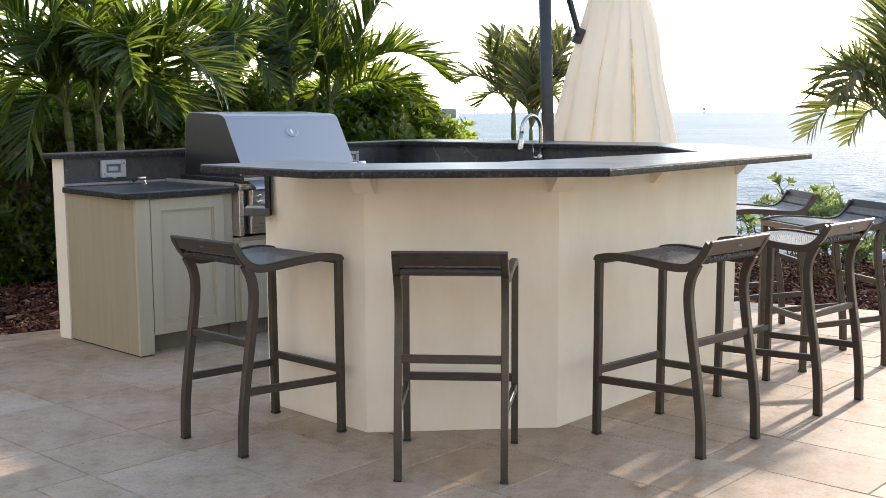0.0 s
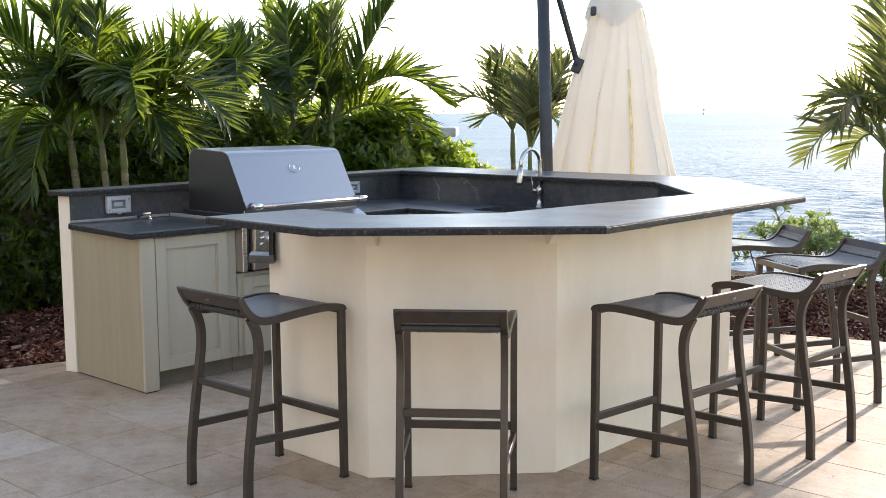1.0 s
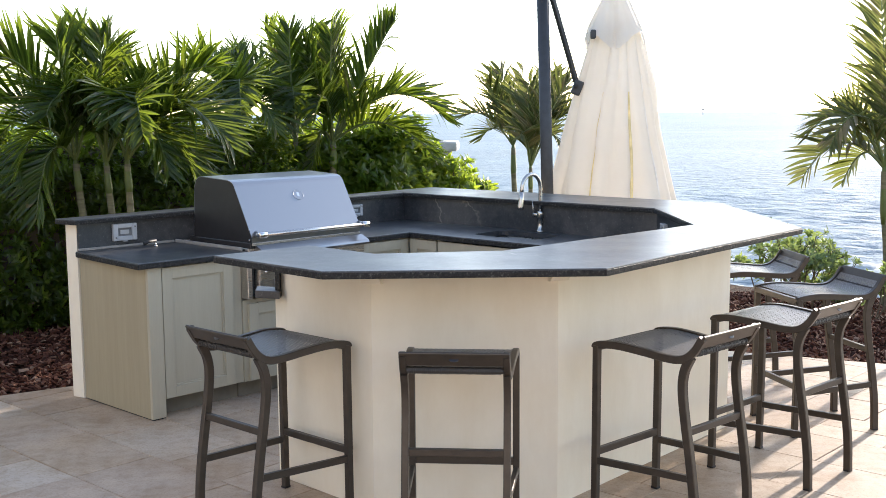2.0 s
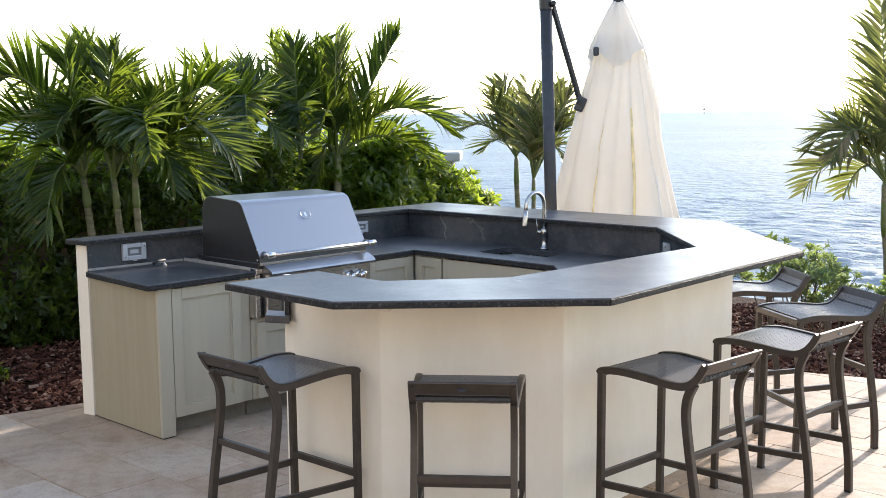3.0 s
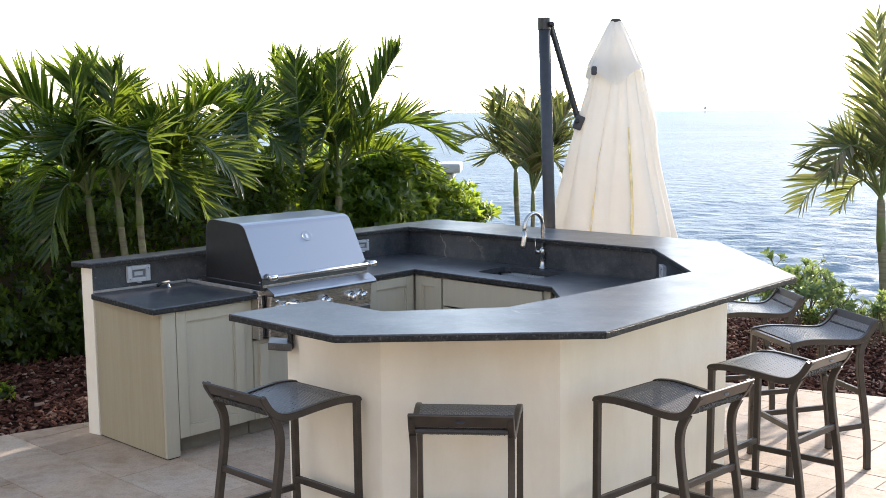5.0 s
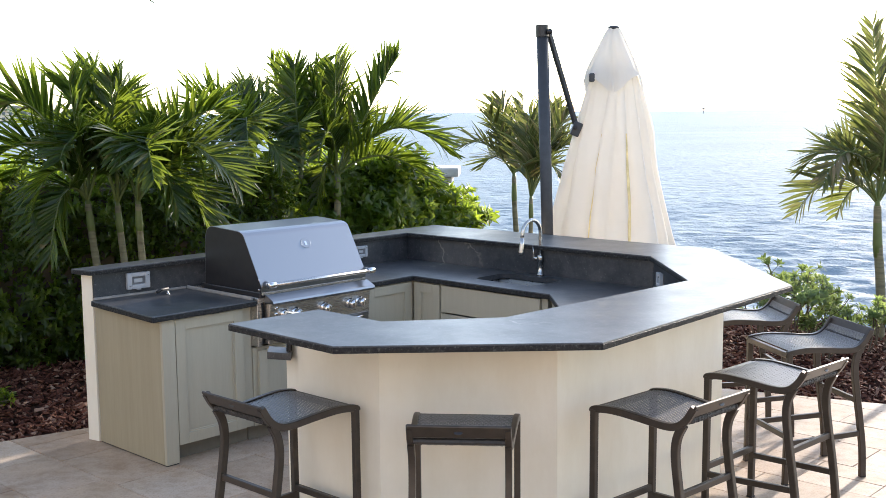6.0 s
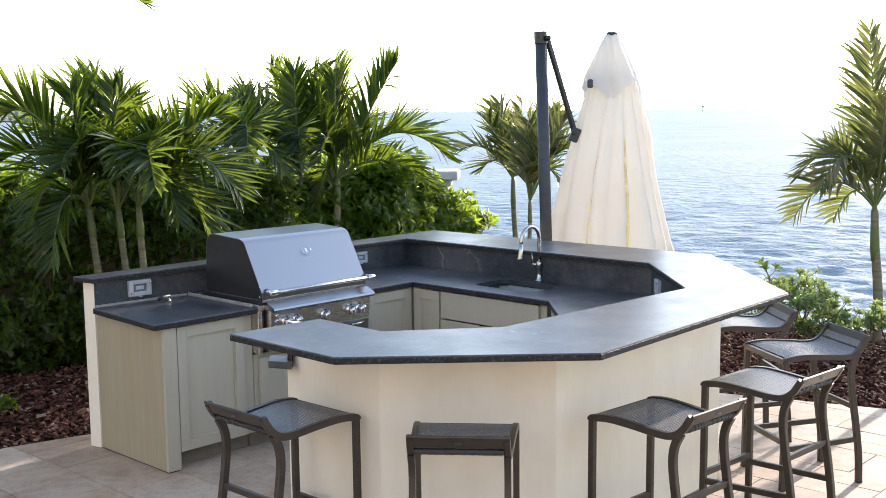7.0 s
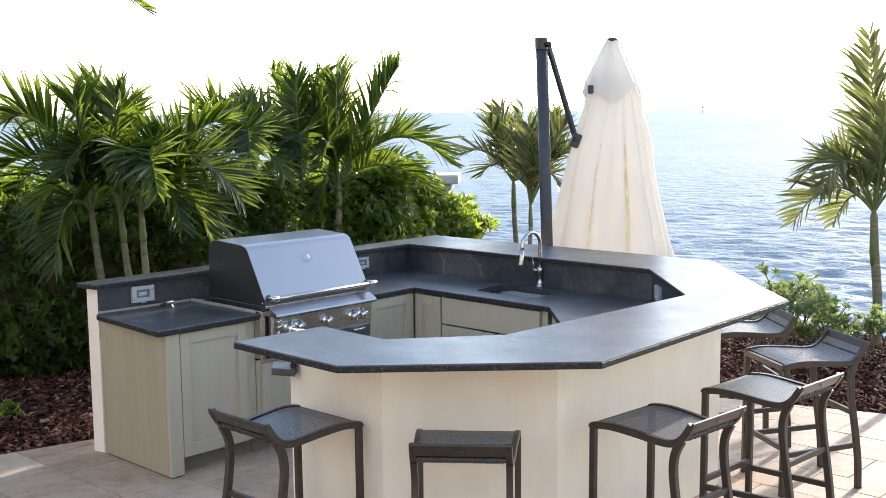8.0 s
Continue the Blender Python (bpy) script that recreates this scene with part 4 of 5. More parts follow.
    for i, (z, r) in enumerate([(2.578, 0.050), (2.53, 0.078), (2.45, 0.118), (2.35, 0.166), (2.26, 0.210), (2.17, 0.252)]):
        ring = []
        for k in range(64):
            a = 2 * math.pi * k / 64
            pl = 0.5 + 0.5 * math.cos(4 * (a + radians(95)))
            rr = r * (0.90 + 0.14 * (1 - pl) * min(1, i / 3)) + 0.035 * r / 0.25 * math.sin(5 * a + 0.7) * abs(math.sin(2.5 * a)) + 0.010 * r / 0.25 * math.sin(13 * a + 9 * z)
            zz = z + (0.045 * (1 - pl) - 0.065 * pl - 0.015 * math.sin(3 * a) if i == 5 else 0)
            ring.append(bm.verts.new((cx + rr * math.cos(a), cy + rr * math.sin(a) * 0.85, zz)))
        rings.append(ring)
    for a, b in zip(rings, rings[1:]):
        for k in range(64):
            bm.faces.new((a[k], a[(k + 1) % 64], b[(k + 1) % 64], b[k]))
    part("vent_cap", bm, CANVAS, t, "short upper canvas tier", smooth=True)
    part("finial", lathe([(0.040, 2.570), (0.044, 2.585), (0.030, 2.598)], 16), CHARCOAL, t, m=pose(cx, cy, 0))
    part("mast", tube([(cx, cy, 0.9), (cx, cy, 2.57)], 0.02, 8), CHARCOAL, t)
    part("rib_end", box(cx - 0.195, cx - 0.155, cy - 0.19, cy - 0.12, 2.17, 2.235, 0.008), CHARCOAL, t, "black rib end in the vent")


umbrella()


# ---- palms ----
def frond_mesh(seed, tip, arch, width, mat):
    """A feather palm frond from the origin to tip, bowed up by arch; its leaflets stand in a V, like combs."""
    r = random.Random(seed)
    bm = bmesh.new()
    n = 14
    tip = Vector(tip)
    mid = tip * 0.52 + Vector((r.uniform(-0.04, 0.04), r.uniform(-0.04, 0.04), 2.0 * arch))
    pts = [mid * (2 * f * (1 - f)) + tip * f * f for f in (i / n for i in range(n + 1))]
    length = sum((b - a).length for a, b in zip(pts, pts[1:]))
    tube(pts, [0.013 * (1 - 0.86 * i / n) + 0.0014 for i in range(n + 1)], 5, bm)
    stem_faces = len(bm.faces)
    lean_way = Vector((r.uniform(-1, 1), r.uniform(-1, 1), 0))

    def at(f):
        k = f * n
        i = min(int(k), n - 1)
        return pts[i].lerp(pts[i + 1], k - i), (pts[i + 1] - pts[i]).normalized()

    twist = r.uniform(-1, 1) * (0.30 + 0.65 * max(0, tip.z) / tip.length)
    count = max(14, int(length / (0.027 if mat is PALM else 0.037)))
    open_ = r.uniform(0.35, 0.75)
    for i in range(count):
        f = 0.16 + 0.84 * (i + 0.5) / count
        for s in (-1, 1):
            if r.random() < 0.08:
                continue
            base, d = at(min(f + r.uniform(-0.006, 0.006), 1.0))
            lat = d.cross(Vector((0, 0, 1)))
            if lat.length < 0.35:                       # a frond that stands upright opens to the sides
                lat = lat + (lean_way.cross(Vector((0, 0, 1))) - d * d.dot(lean_way.cross(Vector((0, 0, 1))))) * 0.5
            lat.normalize()
            up = lat.cross(d).normalized()
            lat, up = lat * math.cos(twist) + up * math.sin(twist), up * math.cos(twist) - lat * math.sin(twist)
            ll = 1.08 * width * (0.55 + 0.60 * math.sin(math.pi * min(1, 0.12 + f * 0.78)) ** 0.8) * (1 - 0.45 * max(0, f - 0.78) / 0.22) * r.uniform(0.78, 1.14)
            lift = open_ + r.uniform(-0.14, 0.14) + 0.25 * max(0, lat.z * s)
            forward = 0.62 + 0.95 * f * f + 0.50 * max(0, d.z) ** 2 + r.uniform(-0.12, 0.12)
            dir0 = (lat * s + d * forward + up * lift).normalized()
            w = r.uniform(0.0125, 0.0185)
            q = base.copy()
            prev = None
            hang = r.uniform(0.15, 0.85) + (r.uniform(0.9, 2.2) if r.random() < 0.06 else 0)
            wide = (d - dir0 * d.dot(dir0)).normalized()
            kink = Vector((r.gauss(0, 0.03), r.gauss(0, 0.03), r.gauss(0, 0.03)))
            for wf in (0.5, 1.0, 0.95, 0.6, 0.04):
                fold = dir0.cross(wide) * 0.005 * wf
                a, c, b = bm.verts.new(q - wide * w * wf + fold), bm.verts.new(q), bm.verts.new(q + wide * w * wf + fold)
                if prev:
                    bm.faces.new((prev[0], prev[1], c, a))
                    bm.faces.new((prev[1], prev[2], b, c))
                prev = (a, c, b)
                dir0 = (dir0 + Vector((0, 0, -0.15 * hang)) + kink).normalized()
                q = q + dir0 * ll / 4
    for i, fc in enumerate(bm.faces):
        fc.material_index = 0 if i < stem_faces else 1
    me = mesh_of(bm, "frond", STEM)
    me.materials.append(mat)
    return me


def palm(base, head, fronds, radius=0.042, shaft=0.22, mat=None, label="small feather palm with arching green fronds in the planting bed"):
    """fronds: where each one ends from the crown (x, y, z), how far it bows up, and how long its leaflets are."""
    t = thing("palm_tree", pose(*base), label, "palm tree", "palms by the water")
    h = Vector(head) - Vector(base)
    pts = curve_points([(0, 0, -0.05), h * 0.35 + Vector((0.02 * (1 if h.x < 0 else -1), 0, 0)), h * 0.75, h], 6)
    k = len(pts)
    part("trunk", tube(pts, [radius * (1.22 - 0.42 * i / k) * (1 + 0.05 * (i % 2)) for i in range(k)], 12), TRUNK, t, smooth=True)
    d = (pts[-1] - pts[-3]).normalized()
    part("crownshaft", tube([h - d * shaft, h - d * shaft * 0.75, h - d * shaft * 0.35, h + d * 0.06], [radius * 0.86, radius * 1.10, radius * 0.95, radius * 0.55], 12), STEM, t, "green leaf sheath", smooth=True)
    seed = int(abs(head[0]) * 1000)
    for j, (x, y, z, arch, width) in enumerate(fronds):
        ob = new("frond", frond_mesh(seed + j, (x, y, z), arch, width, mat or PALM))
        ob.parent = t
        ob.matrix_basis = Matrix.Translation(h + d * 0.02)
    return t


palm((-2.90, 8.25, -0.06), (-3.018, 8.25, 1.28),
     [(-0.50, -0.2, 0.74, 0.25, 0.36), (0.03, 0.2, 1.02, 0.0, 0.40), (0.02, -0.3, 0.90, 0.05, 0.38), (0.31, 0, 0.92, 0.04, 0.36), (-0.57, -0.2, 0.37, 0.2, 0.36),
      (-0.79, 0.4, 0.14, 0.25, 0.34), (-0.17, -0.35, -0.4, 0.28, 0.34), (-0.62, 0.5, 0.59, 0.2, 0.34), (0.05, -0.6, 0.34, 0.25, 0.32), (-0.32, -0.3, -0.10, 0.30, 0.36)], radius=0.029)
palm((-2.72, 8.32, -0.06), (-2.813, 8.32, 1.26),
     [(0.03, -0.1, 0.95, 0, 0.38), (0.12, 0.3, 0.80, 0.05, 0.34), (0.31, -0.75, 0.33, 0.35, 0.32), (0.53, 0.1, 0.56, 0.15, 0.36), (-0.17, -0.5, 0.46, 0.25, 0.34),
      (-0.39, 0.5, 0.58, 0.12, 0.34), (0.17, 0.6, 0.16, 0.25, 0.32)], radius=0.027)
palm((-2.60, 8.28, -0.06), (-2.638, 8.28, 1.275),
     [(0.7, 0, 0.69, 0.2, 0.36), (0.84, -0.2, 0.12, 0.32, 0.36), (0.65, -0.3, -0.28, 0.34, 0.34), (0.18, 0.4, 0.46, 0.12, 0.34), (0.38, -0.75, 0.21, 0.35, 0.32),
      (0.25, 0.5, -0.01, 0.3, 0.34), (0.21, -0.1, 0.64, 0.04, 0.34), (0.46, 0.3, 0.34, 0.25, 0.36), (-0.43, 0.5, 0.15, 0.3, 0.32), (0.45, -0.45, -0.05, 0.34, 0.36), (0.62, -0.1, 0.30, 0.26, 0.38)], radius=0.028)
palm((-2.16, 9.60, -0.06), (-2.09, 9.60, 1.51),
     [(-0.44, 0, 0.44, 0.2, 0.36), (0.23, 0.1, 0.23, 0.25, 0.36), (-0.11, 0.1, 0.57, 0.05, 0.36), (0.34, -0.2, -0.02, 0.22, 0.34), (-0.11, -0.5, 0.24, 0.2, 0.34),
      (-0.41, 0.3, 0.5, 0.12, 0.36), (0.08, 0.2, 0.49, 0.06, 0.34), (-0.54, 0.2, 0.04, 0.25, 0.34), (0.17, -0.7, 0.08, 0.35, 0.32)], radius=0.034)
palm((-1.80, 10.25, -0.06), (-1.748, 10.25, 1.38),
     [(-0.60, 0, 0.76, 0.15, 0.36), (-0.28, 0.1, 1.0, 0.05, 0.36), (0.0, -0.2, 0.99, 0, 0.36), (0.15, 0.2, 1.02, 0.02, 0.36), (-0.28, -0.2, -0.35, 0.32, 0.34),
      (-0.47, 0.2, 0.39, 0.22, 0.34), (0.13, -0.7, 0.3, 0.3, 0.3), (-0.26, 0.5, 0.62, 0.15, 0.34), (0.11, 0.3, 0.73, 0.1, 0.34), (-0.26, 0.4, 0.02, 0.25, 0.32)], radius=0.034)
palm((-1.46, 10.35, -0.06), (-1.421, 10.35, 1.35),
     [(-0.03, 0.2, 1.12, 0, 0.38), (0.05, -0.3, 0.98, 0.03, 0.36), (0.58, 0, 1.10, 0.06, 0.36), (1.07, 0, 0.19, 0.34, 0.38), (0.94, -0.2, -0.11, 0.24, 0.36),
      (-0.04, -0.8, 0.21, 0.3, 0.26), (0.22, 0.4, 0.56, 0.15, 0.34), (-0.19, -0.3, 0.91, 0.05, 0.36), (-0.17, -0.2, -0.25, 0.22, 0.3), (0.39, 0.5, 0.09, 0.25, 0.34)], radius=0.036)
WEATHERED = "young feather palm with wind-worn, partly brown fronds"
palm((0.275, 11.75, -0.06), (0.249, 11.75, 1.27),
     [(-0.54, 0, 0.3, 0.16, 0.3), (-0.14, 0.1, 0.8, 0, 0.32), (-0.27, -0.2, 0.64, 0.08, 0.3), (0.1, 0.2, 0.8, 0, 0.32), (0.25, 0, 0.5, 0.1, 0.3),
      (-0.35, 0.3, 0.06, 0.15, 0.26), (0.04, -0.5, 0.35, 0.2, 0.26), (-0.08, 0.3, 0.55, 0.08, 0.3)], radius=0.028, shaft=0.30, mat=PALM_WORN, label=WEATHERED)
palm((0.41, 10.90, -0.06), (0.414, 10.90, 1.10),
     [(-0.02, 0, 0.85, 0, 0.32), (0.21, 0.1, 0.9, 0.03, 0.32), (0.36, -0.1, 0.82, 0.06, 0.32), (0.39, 0.1, 0.5, 0.14, 0.3), (-0.11, 0.2, 0.65, 0.05, 0.3),
      (0.25, -0.2, 0.22, 0.2, 0.28), (0.14, 0.3, 0.73, 0, 0.32), (0.27, 0.3, 0.62, 0.1, 0.3), (-0.1, -0.3, 0.29, 0.15, 0.24)], radius=0.022, mat=PALM_WORN, label=WEATHERED)
palm((3.43, 9.70, -0.06), (3.373, 9.70, 1.12),
     [(-0.66, 0, 0.27, 0.32, 0.3), (-0.71, -0.1, -0.07, 0.26, 0.28), (-0.07, 0.1, 1.52, -0.04, 0.34), (-0.58, -0.4, 0.19, 0.35, 0.28), (-0.23, 0.4, -0.14, 0.2, 0.26),
      (0.17, 0, 1.07, 0.05, 0.32), (0.32, 0.2, 0.59, 0.1, 0.32), (0.47, 0, 0.3, 0.25, 0.32), (0.58, 0.1, -0.08, 0.28, 0.3), (-0.27, 0.3, 0.5, 0.12, 0.3), (-0.05, -0.3, 0.91, 0, 0.3)],
     radius=0.038, shaft=0.45, mat=PALM_WORN)
# Palm out of view, added to cast dappled shade on the patio.
palm((4.32, 9.60, -0.06), (4.30, 9.60, 1.25),
     [(-0.40, 0, 0.55, 0.2, 0.3), (0.45, 0.1, 0.5, 0.2, 0.3), (0, 0.3, 0.9, 0, 0.32), (0.2, -0.5, 0.4, 0.25, 0.3), (-0.25, 0.5, 0.3, 0.25, 0.3), (0.1, 0, 0.95, 0, 0.3)], radius=0.034, mat=PALM_WORN)
palm((-5.3, 8.0, -0.06), (-4.75, 8.0, 3.55),
     [(2.29, 0, -0.745, 0.25, 0.36), (1.1, 0.9, 0.8, 0.25, 0.4), (0.3, -1.3, 0.7, 0.3, 0.4), (-1.5, 0.2, 0.6, 0.3, 0.4), (-0.7, 1.2, 0.9, 0.2, 0.4), (-0.8, -1.1, 0.2, 0.4, 0.4), (0.1, 0.3, 1.6, 0, 0.4)],
     radius=0.075, shaft=0.6, label="tall feather palm at the garden side with one low frond")


# ---- hedges and shrubs ----
def leaf_faces(bm, p, d, up, ln, w):
    """One pointed oval leaf, folded along its rib."""
    s = d.cross(up)
    s = s.normalized() if s.length > 0.01 else Vector((1, 0, 0))
    nrm = s.cross(d)
    a = bm.verts.new(p)
    b = bm.verts.new(p + d * ln * 0.5 + s * w + nrm * w * 0.35)
    c = bm.verts.new(p + d * ln - nrm * ln * 0.10)
    e = bm.verts.new(p + d * ln * 0.5 - s * w + nrm * w * 0.35)
    m = bm.verts.new(p + d * ln * 0.5)
    bm.faces.new((a, b, m))
    bm.faces.new((b, c, m))
    bm.faces.new((c, e, m))
    bm.faces.new((e, a, m))


def hedge(path, half, top, count, seed, size=0.075, end=False, mat=None, label="dense clipped hedge of glossy dark green leaves behind the palms"):
    r = random.Random(seed)
    t = thing("hedge", pose(path[0][0], path[0][1], 0), label, "hedge", "hedges")
    o = Vector((path[0][0], path[0][1], 0))
    a, b = Vector((*path[0], 0)), Vector((*path[1], 0))
    d = (b - a)
    ln = d.length
    d.normalize()
    side = Vector((-d.y, d.x, 0))
    bm = bmesh.new()
    core = bmesh.new()
    rings = []
    for i in range(13):
        f = i / 12 * (0.6 if end else 1.0)
        ring = []
        for k in range(12):
            ang = math.pi * 2 * k / 12
            y, z = math.cos(ang) * half * 0.62, 0.5 * top + math.sin(ang) * top * 0.42
            nz = noise.noise(Vector((f * ln * 1.3, k * 0.9, seed))) * 0.12
            ring.append(core.verts.new(a + d * (f * ln * 0.94 + 0.03 * ln) + side * y * (1 + nz) + Vector((0, 0, z * (1 + nz))) - o))
        rings.append(ring)
    for q, s in zip(rings, rings[1:]):
        for k in range(12):
            core.faces.new((q[k], q[(k + 1) % 12], s[(k + 1) % 12], s[k]))
    # Closed twig-coloured hull that stands in for the hedge's dark, shaded inside.
    part("shade_core", core, TWIG, t, "solid dark core for the shaded inside of the hedge")
    for i in range(count):
        # sprigs: a short twig end with four or five leaves
        f = r.random()
        ang = r.uniform(-1.1, math.pi + 1.1)
        bulge = 1 + 0.34 * noise.noise(Vector((f * ln * 1.6, ang * 1.8, seed * 3.1))) + 0.10 * noise.noise(Vector((f * ln * 5, ang * 5, seed)))
        rad = bulge * (1 - 0.35 * r.random() ** 2.2) + (r.uniform(0.05, 0.22) if r.random() < 0.10 else 0)
        if end:
            rad *= max(0.45, 1 - max(0, f - 0.45) ** 2 * 1.8)
        cz = max(0.03, 0.48 * top + math.copysign(abs(math.sin(ang)) ** 0.75, math.sin(ang)) * top * 0.52 * rad)
        p = a + d * f * ln + side * math.copysign(abs(math.cos(ang)) ** 0.75, math.cos(ang)) * half * rad + Vector((0, 0, cz)) - o
        out = (side * math.cos(ang) + Vector((0, 0, math.sin(ang) + 0.45)) + Vector((r.gauss(0, 0.4), r.gauss(0, 0.4), r.gauss(0, 0.3)))).normalized()
        e1 = out.orthogonal().normalized()
        e2 = out.cross(e1)
        for k in range(5):
            th = k * 2.4 + r.random()
            dd = (out * r.uniform(0.25, 0.9) + (e1 * math.cos(th) + e2 * math.sin(th))).normalized()
            leaf_faces(bm, p + out * (k - 2) * 0.012, dd, out, size * r.uniform(0.7, 1.25), size * r.uniform(0.22, 0.32))
    part("foliage", bm, mat or HEDGE, t, kind="stuff")


# The last two hedges get the leaf colour that is brightened for sun.
BROAD = "hedge of broad leaves with sunlight put into their colour"
hedge([(-7.2, 7.9), (-3.9, 8.75)], 0.80, 1.50, 5600, 3)
hedge([(-4.2, 8.75), (-2.0, 10.2)], 0.80, 1.50, 5200, 4)
hedge([(-2.4, 10.6), (-1.2, 11.3)], 0.75, 1.48, 3000, 5, 0.105, mat=SUNLIT_LEAF, label=BROAD)
hedge([(-1.5, 11.0), (-0.55, 11.70)], 0.66, 1.42, 2300, 6, 0.110, True, SUNLIT_LEAF, BROAD)


def rosette(bm, r, p, out, size, count):
    """Obovate leaves set round a twig end."""
    e1 = out.orthogonal().normalized()
    e2 = out.cross(e1)
    for k in range(count):
        th = k * 2.4 + r.uniform(-0.3, 0.3)
        d = (out * r.uniform(0.25, 1.1) + e1 * math.cos(th) + e2 * math.sin(th)).normalized()
        leaf_faces(bm, p + out * r.uniform(-0.03, 0.008), d, out, size * r.uniform(0.7, 1.2), size * r.uniform(0.15, 0.23))


def shrub(at, height, spread, stems, seed, label, size=0.06, mat=None):
    """Branches fork twice; each twig ends in a tuft of leaves."""
    r = random.Random(seed)
    t = thing("shrub", pose(at[0], at[1], -0.05), label, "shrub", "low shrubs in the beds")
    tw, lv = bmesh.new(), bmesh.new()
    for i in range(stems):
        az = i * 2.4 + r.uniform(-0.4, 0.4)
        out = spread * r.uniform(0.15, 0.75)
        knee = Vector((math.cos(az) * out, math.sin(az) * out, height * r.uniform(0.30, 0.66)))
        low = knee * 0.45 + Vector((r.gauss(0, 0.03), r.gauss(0, 0.03), -0.02))
        tube(curve_points([(0.03 * math.cos(az), 0.03 * math.sin(az), 0), low, knee], 4), 0.0055, 5, tw)
        for k in range(r.randint(4, 6)):
            th = az + r.gauss(0, 1.1)
            grow = Vector((math.cos(th) * r.uniform(0.2, 0.9), math.sin(th) * r.uniform(0.2, 0.9), r.uniform(0.35, 1.0))).normalized()
            tip = knee + grow * height * r.uniform(0.14, 0.36)
            tip.z = min(tip.z, height * (1 - 0.35 * min(1, (tip.x ** 2 + tip.y ** 2) / spread ** 2)))
            bend = (knee + tip) / 2 + Vector((r.gauss(0, 0.02), r.gauss(0, 0.02), r.gauss(0, 0.015)))
            tube(curve_points([knee, bend, tip], 2), 0.0032, 4, tw)
            rosette(lv, r, tip, grow, size, 11)
            rosette(lv, r, bend, (grow + Vector((r.gauss(0, 0.6), r.gauss(0, 0.6), 0.2))).normalized(), size * 0.85, 7)
            side = tip + Vector((r.gauss(0, 0.05), r.gauss(0, 0.05), r.uniform(-0.04, 0.03)))
            tube([bend, side], 0.0025, 4, tw)
            rosette(lv, r, side, (side - bend).normalized(), size, 9)
    part("twig", tw, TWIG, t, kind="stuff")
    part("foliage", lv, mat or SHRUB, t, kind="stuff")


YELLOW = "low loose shrub with pale green and yellowish leaves in the mulch"
shrub((2.46, 8.95), 0.87, 0.32, 8, 1, YELLOW, 0.066)
shrub((2.62, 9.05), 0.80, 0.24, 6, 2, YELLOW, 0.064)
shrub((2.28, 9.10), 0.70, 0.24, 4, 8, YELLOW, 0.064)
shrub((2.74, 8.85), 0.44, 0.20, 5, 4, YELLOW, 0.060)
shrub((2.95, 9.15), 0.56, 0.14, 3, 3, YELLOW, 0.062)
shrub((3.12, 9.10), 0.54, 0.14, 3, 5, YELLOW, 0.062)
shrub((3.32, 9.30), 0.50, 0.16, 3, 9, YELLOW, 0.062)
shrub((3.64, 9.20), 0.46, 0.20, 4, 10, YELLOW, 0.062)
shrub((-0.45, 11.50), 1.42, 0.40, 18, 12, "loose shrub at the end of the hedge, leaf colour brightened for sun", 0.105, SUNLIT_LEAF)
SPRIG = "small bright green plant at the edge of the dark bed"
shrub((-3.28, 6.92), 0.24, 0.18, 7, 6, SPRIG, 0.05, HEDGE)
shrub((-4.0, 7.25), 0.40, 0.25, 7, 7, SPRIG, 0.05, HEDGE)


def mulch_chips():
    r = random.Random(21)
    verts, faces = [], []

    def chip(x, y, z):
        l, w, h = r.uniform(0.012, 0.038), r.uniform(0.006, 0.014), r.uniform(0.003, 0.007)
        m = pose(x, y, z, r.gauss(0, 22), r.gauss(0, 22), r.uniform(0, 360))
        k = len(verts)
        for sx, sy, sz in ((-1, -1, -1), (1, -0.6, -1), (0.8, 1, -1), (-1, 0.7, -1), (-0.9, -1, 1), (0.9, -0.7, 1), (0.8, 0.9, 1), (-1, 0.8, 1)):
            verts.append(m @ Vector((sx * l, sy * w, sz * h)))
        for f in ((3, 2, 1, 0), (4, 5, 6, 7), (0, 1, 5, 4), (1, 2, 6, 5), (2, 3, 7, 6), (3, 0, 4, 7)):
            faces.append(tuple(k + i for i in f))

    for _ in range(15000):
        x, y = r.uniform(1.3, 5.0), r.uniform(6.2, 10.4)
        if 8.85 - 0.62 * x + r.uniform(-0.03, 0.05) < y < 12.65 - 0.73 * x:
            chip(x, y, -0.052 + r.uniform(0, 0.03))
    for _ in range(13000):
        x, y = r.uniform(-5.2, -1.5), r.uniform(5.2, 9.6)
        if y > 8.62 + 0.80 * x + r.uniform(-0.03, 0.05):
            chip(x, y, -0.052 + r.uniform(0, 0.03))
    me = bpy.data.meshes.new("mulch")
    me.from_pydata(verts, [], faces)
    me.materials.append(MULCH)
    tagged(new("mulch", me), "reddish brown bark mulch covering the planting beds", "mulch", kind="stuff")


mulch_chips()


# ---- beyond: post, marker, far shore ----
POSTPAINT = plain("dulled_white_paint", (0.50, 0.48, 0.45), 0.8)


def dock_post():
    t = thing("dock_post", pose(-0.71, 13.1, -0.09), "white painted square post with a broad cap by the sea wall", "post")
    part("shaft", box(-0.20, 0.20, -0.20, 0.20, 0, 1.22, 0.01), POSTPAINT, t)
    part("neck", box(-0.235, 0.235, -0.235, 0.235, 1.22, 1.29, 0.012), POSTPAINT, t)
    part("cap", box(-0.32, 0.32, -0.32, 0.32, 1.29, 1.40, 0.025, 2), POSTPAINT, t)


dock_post()


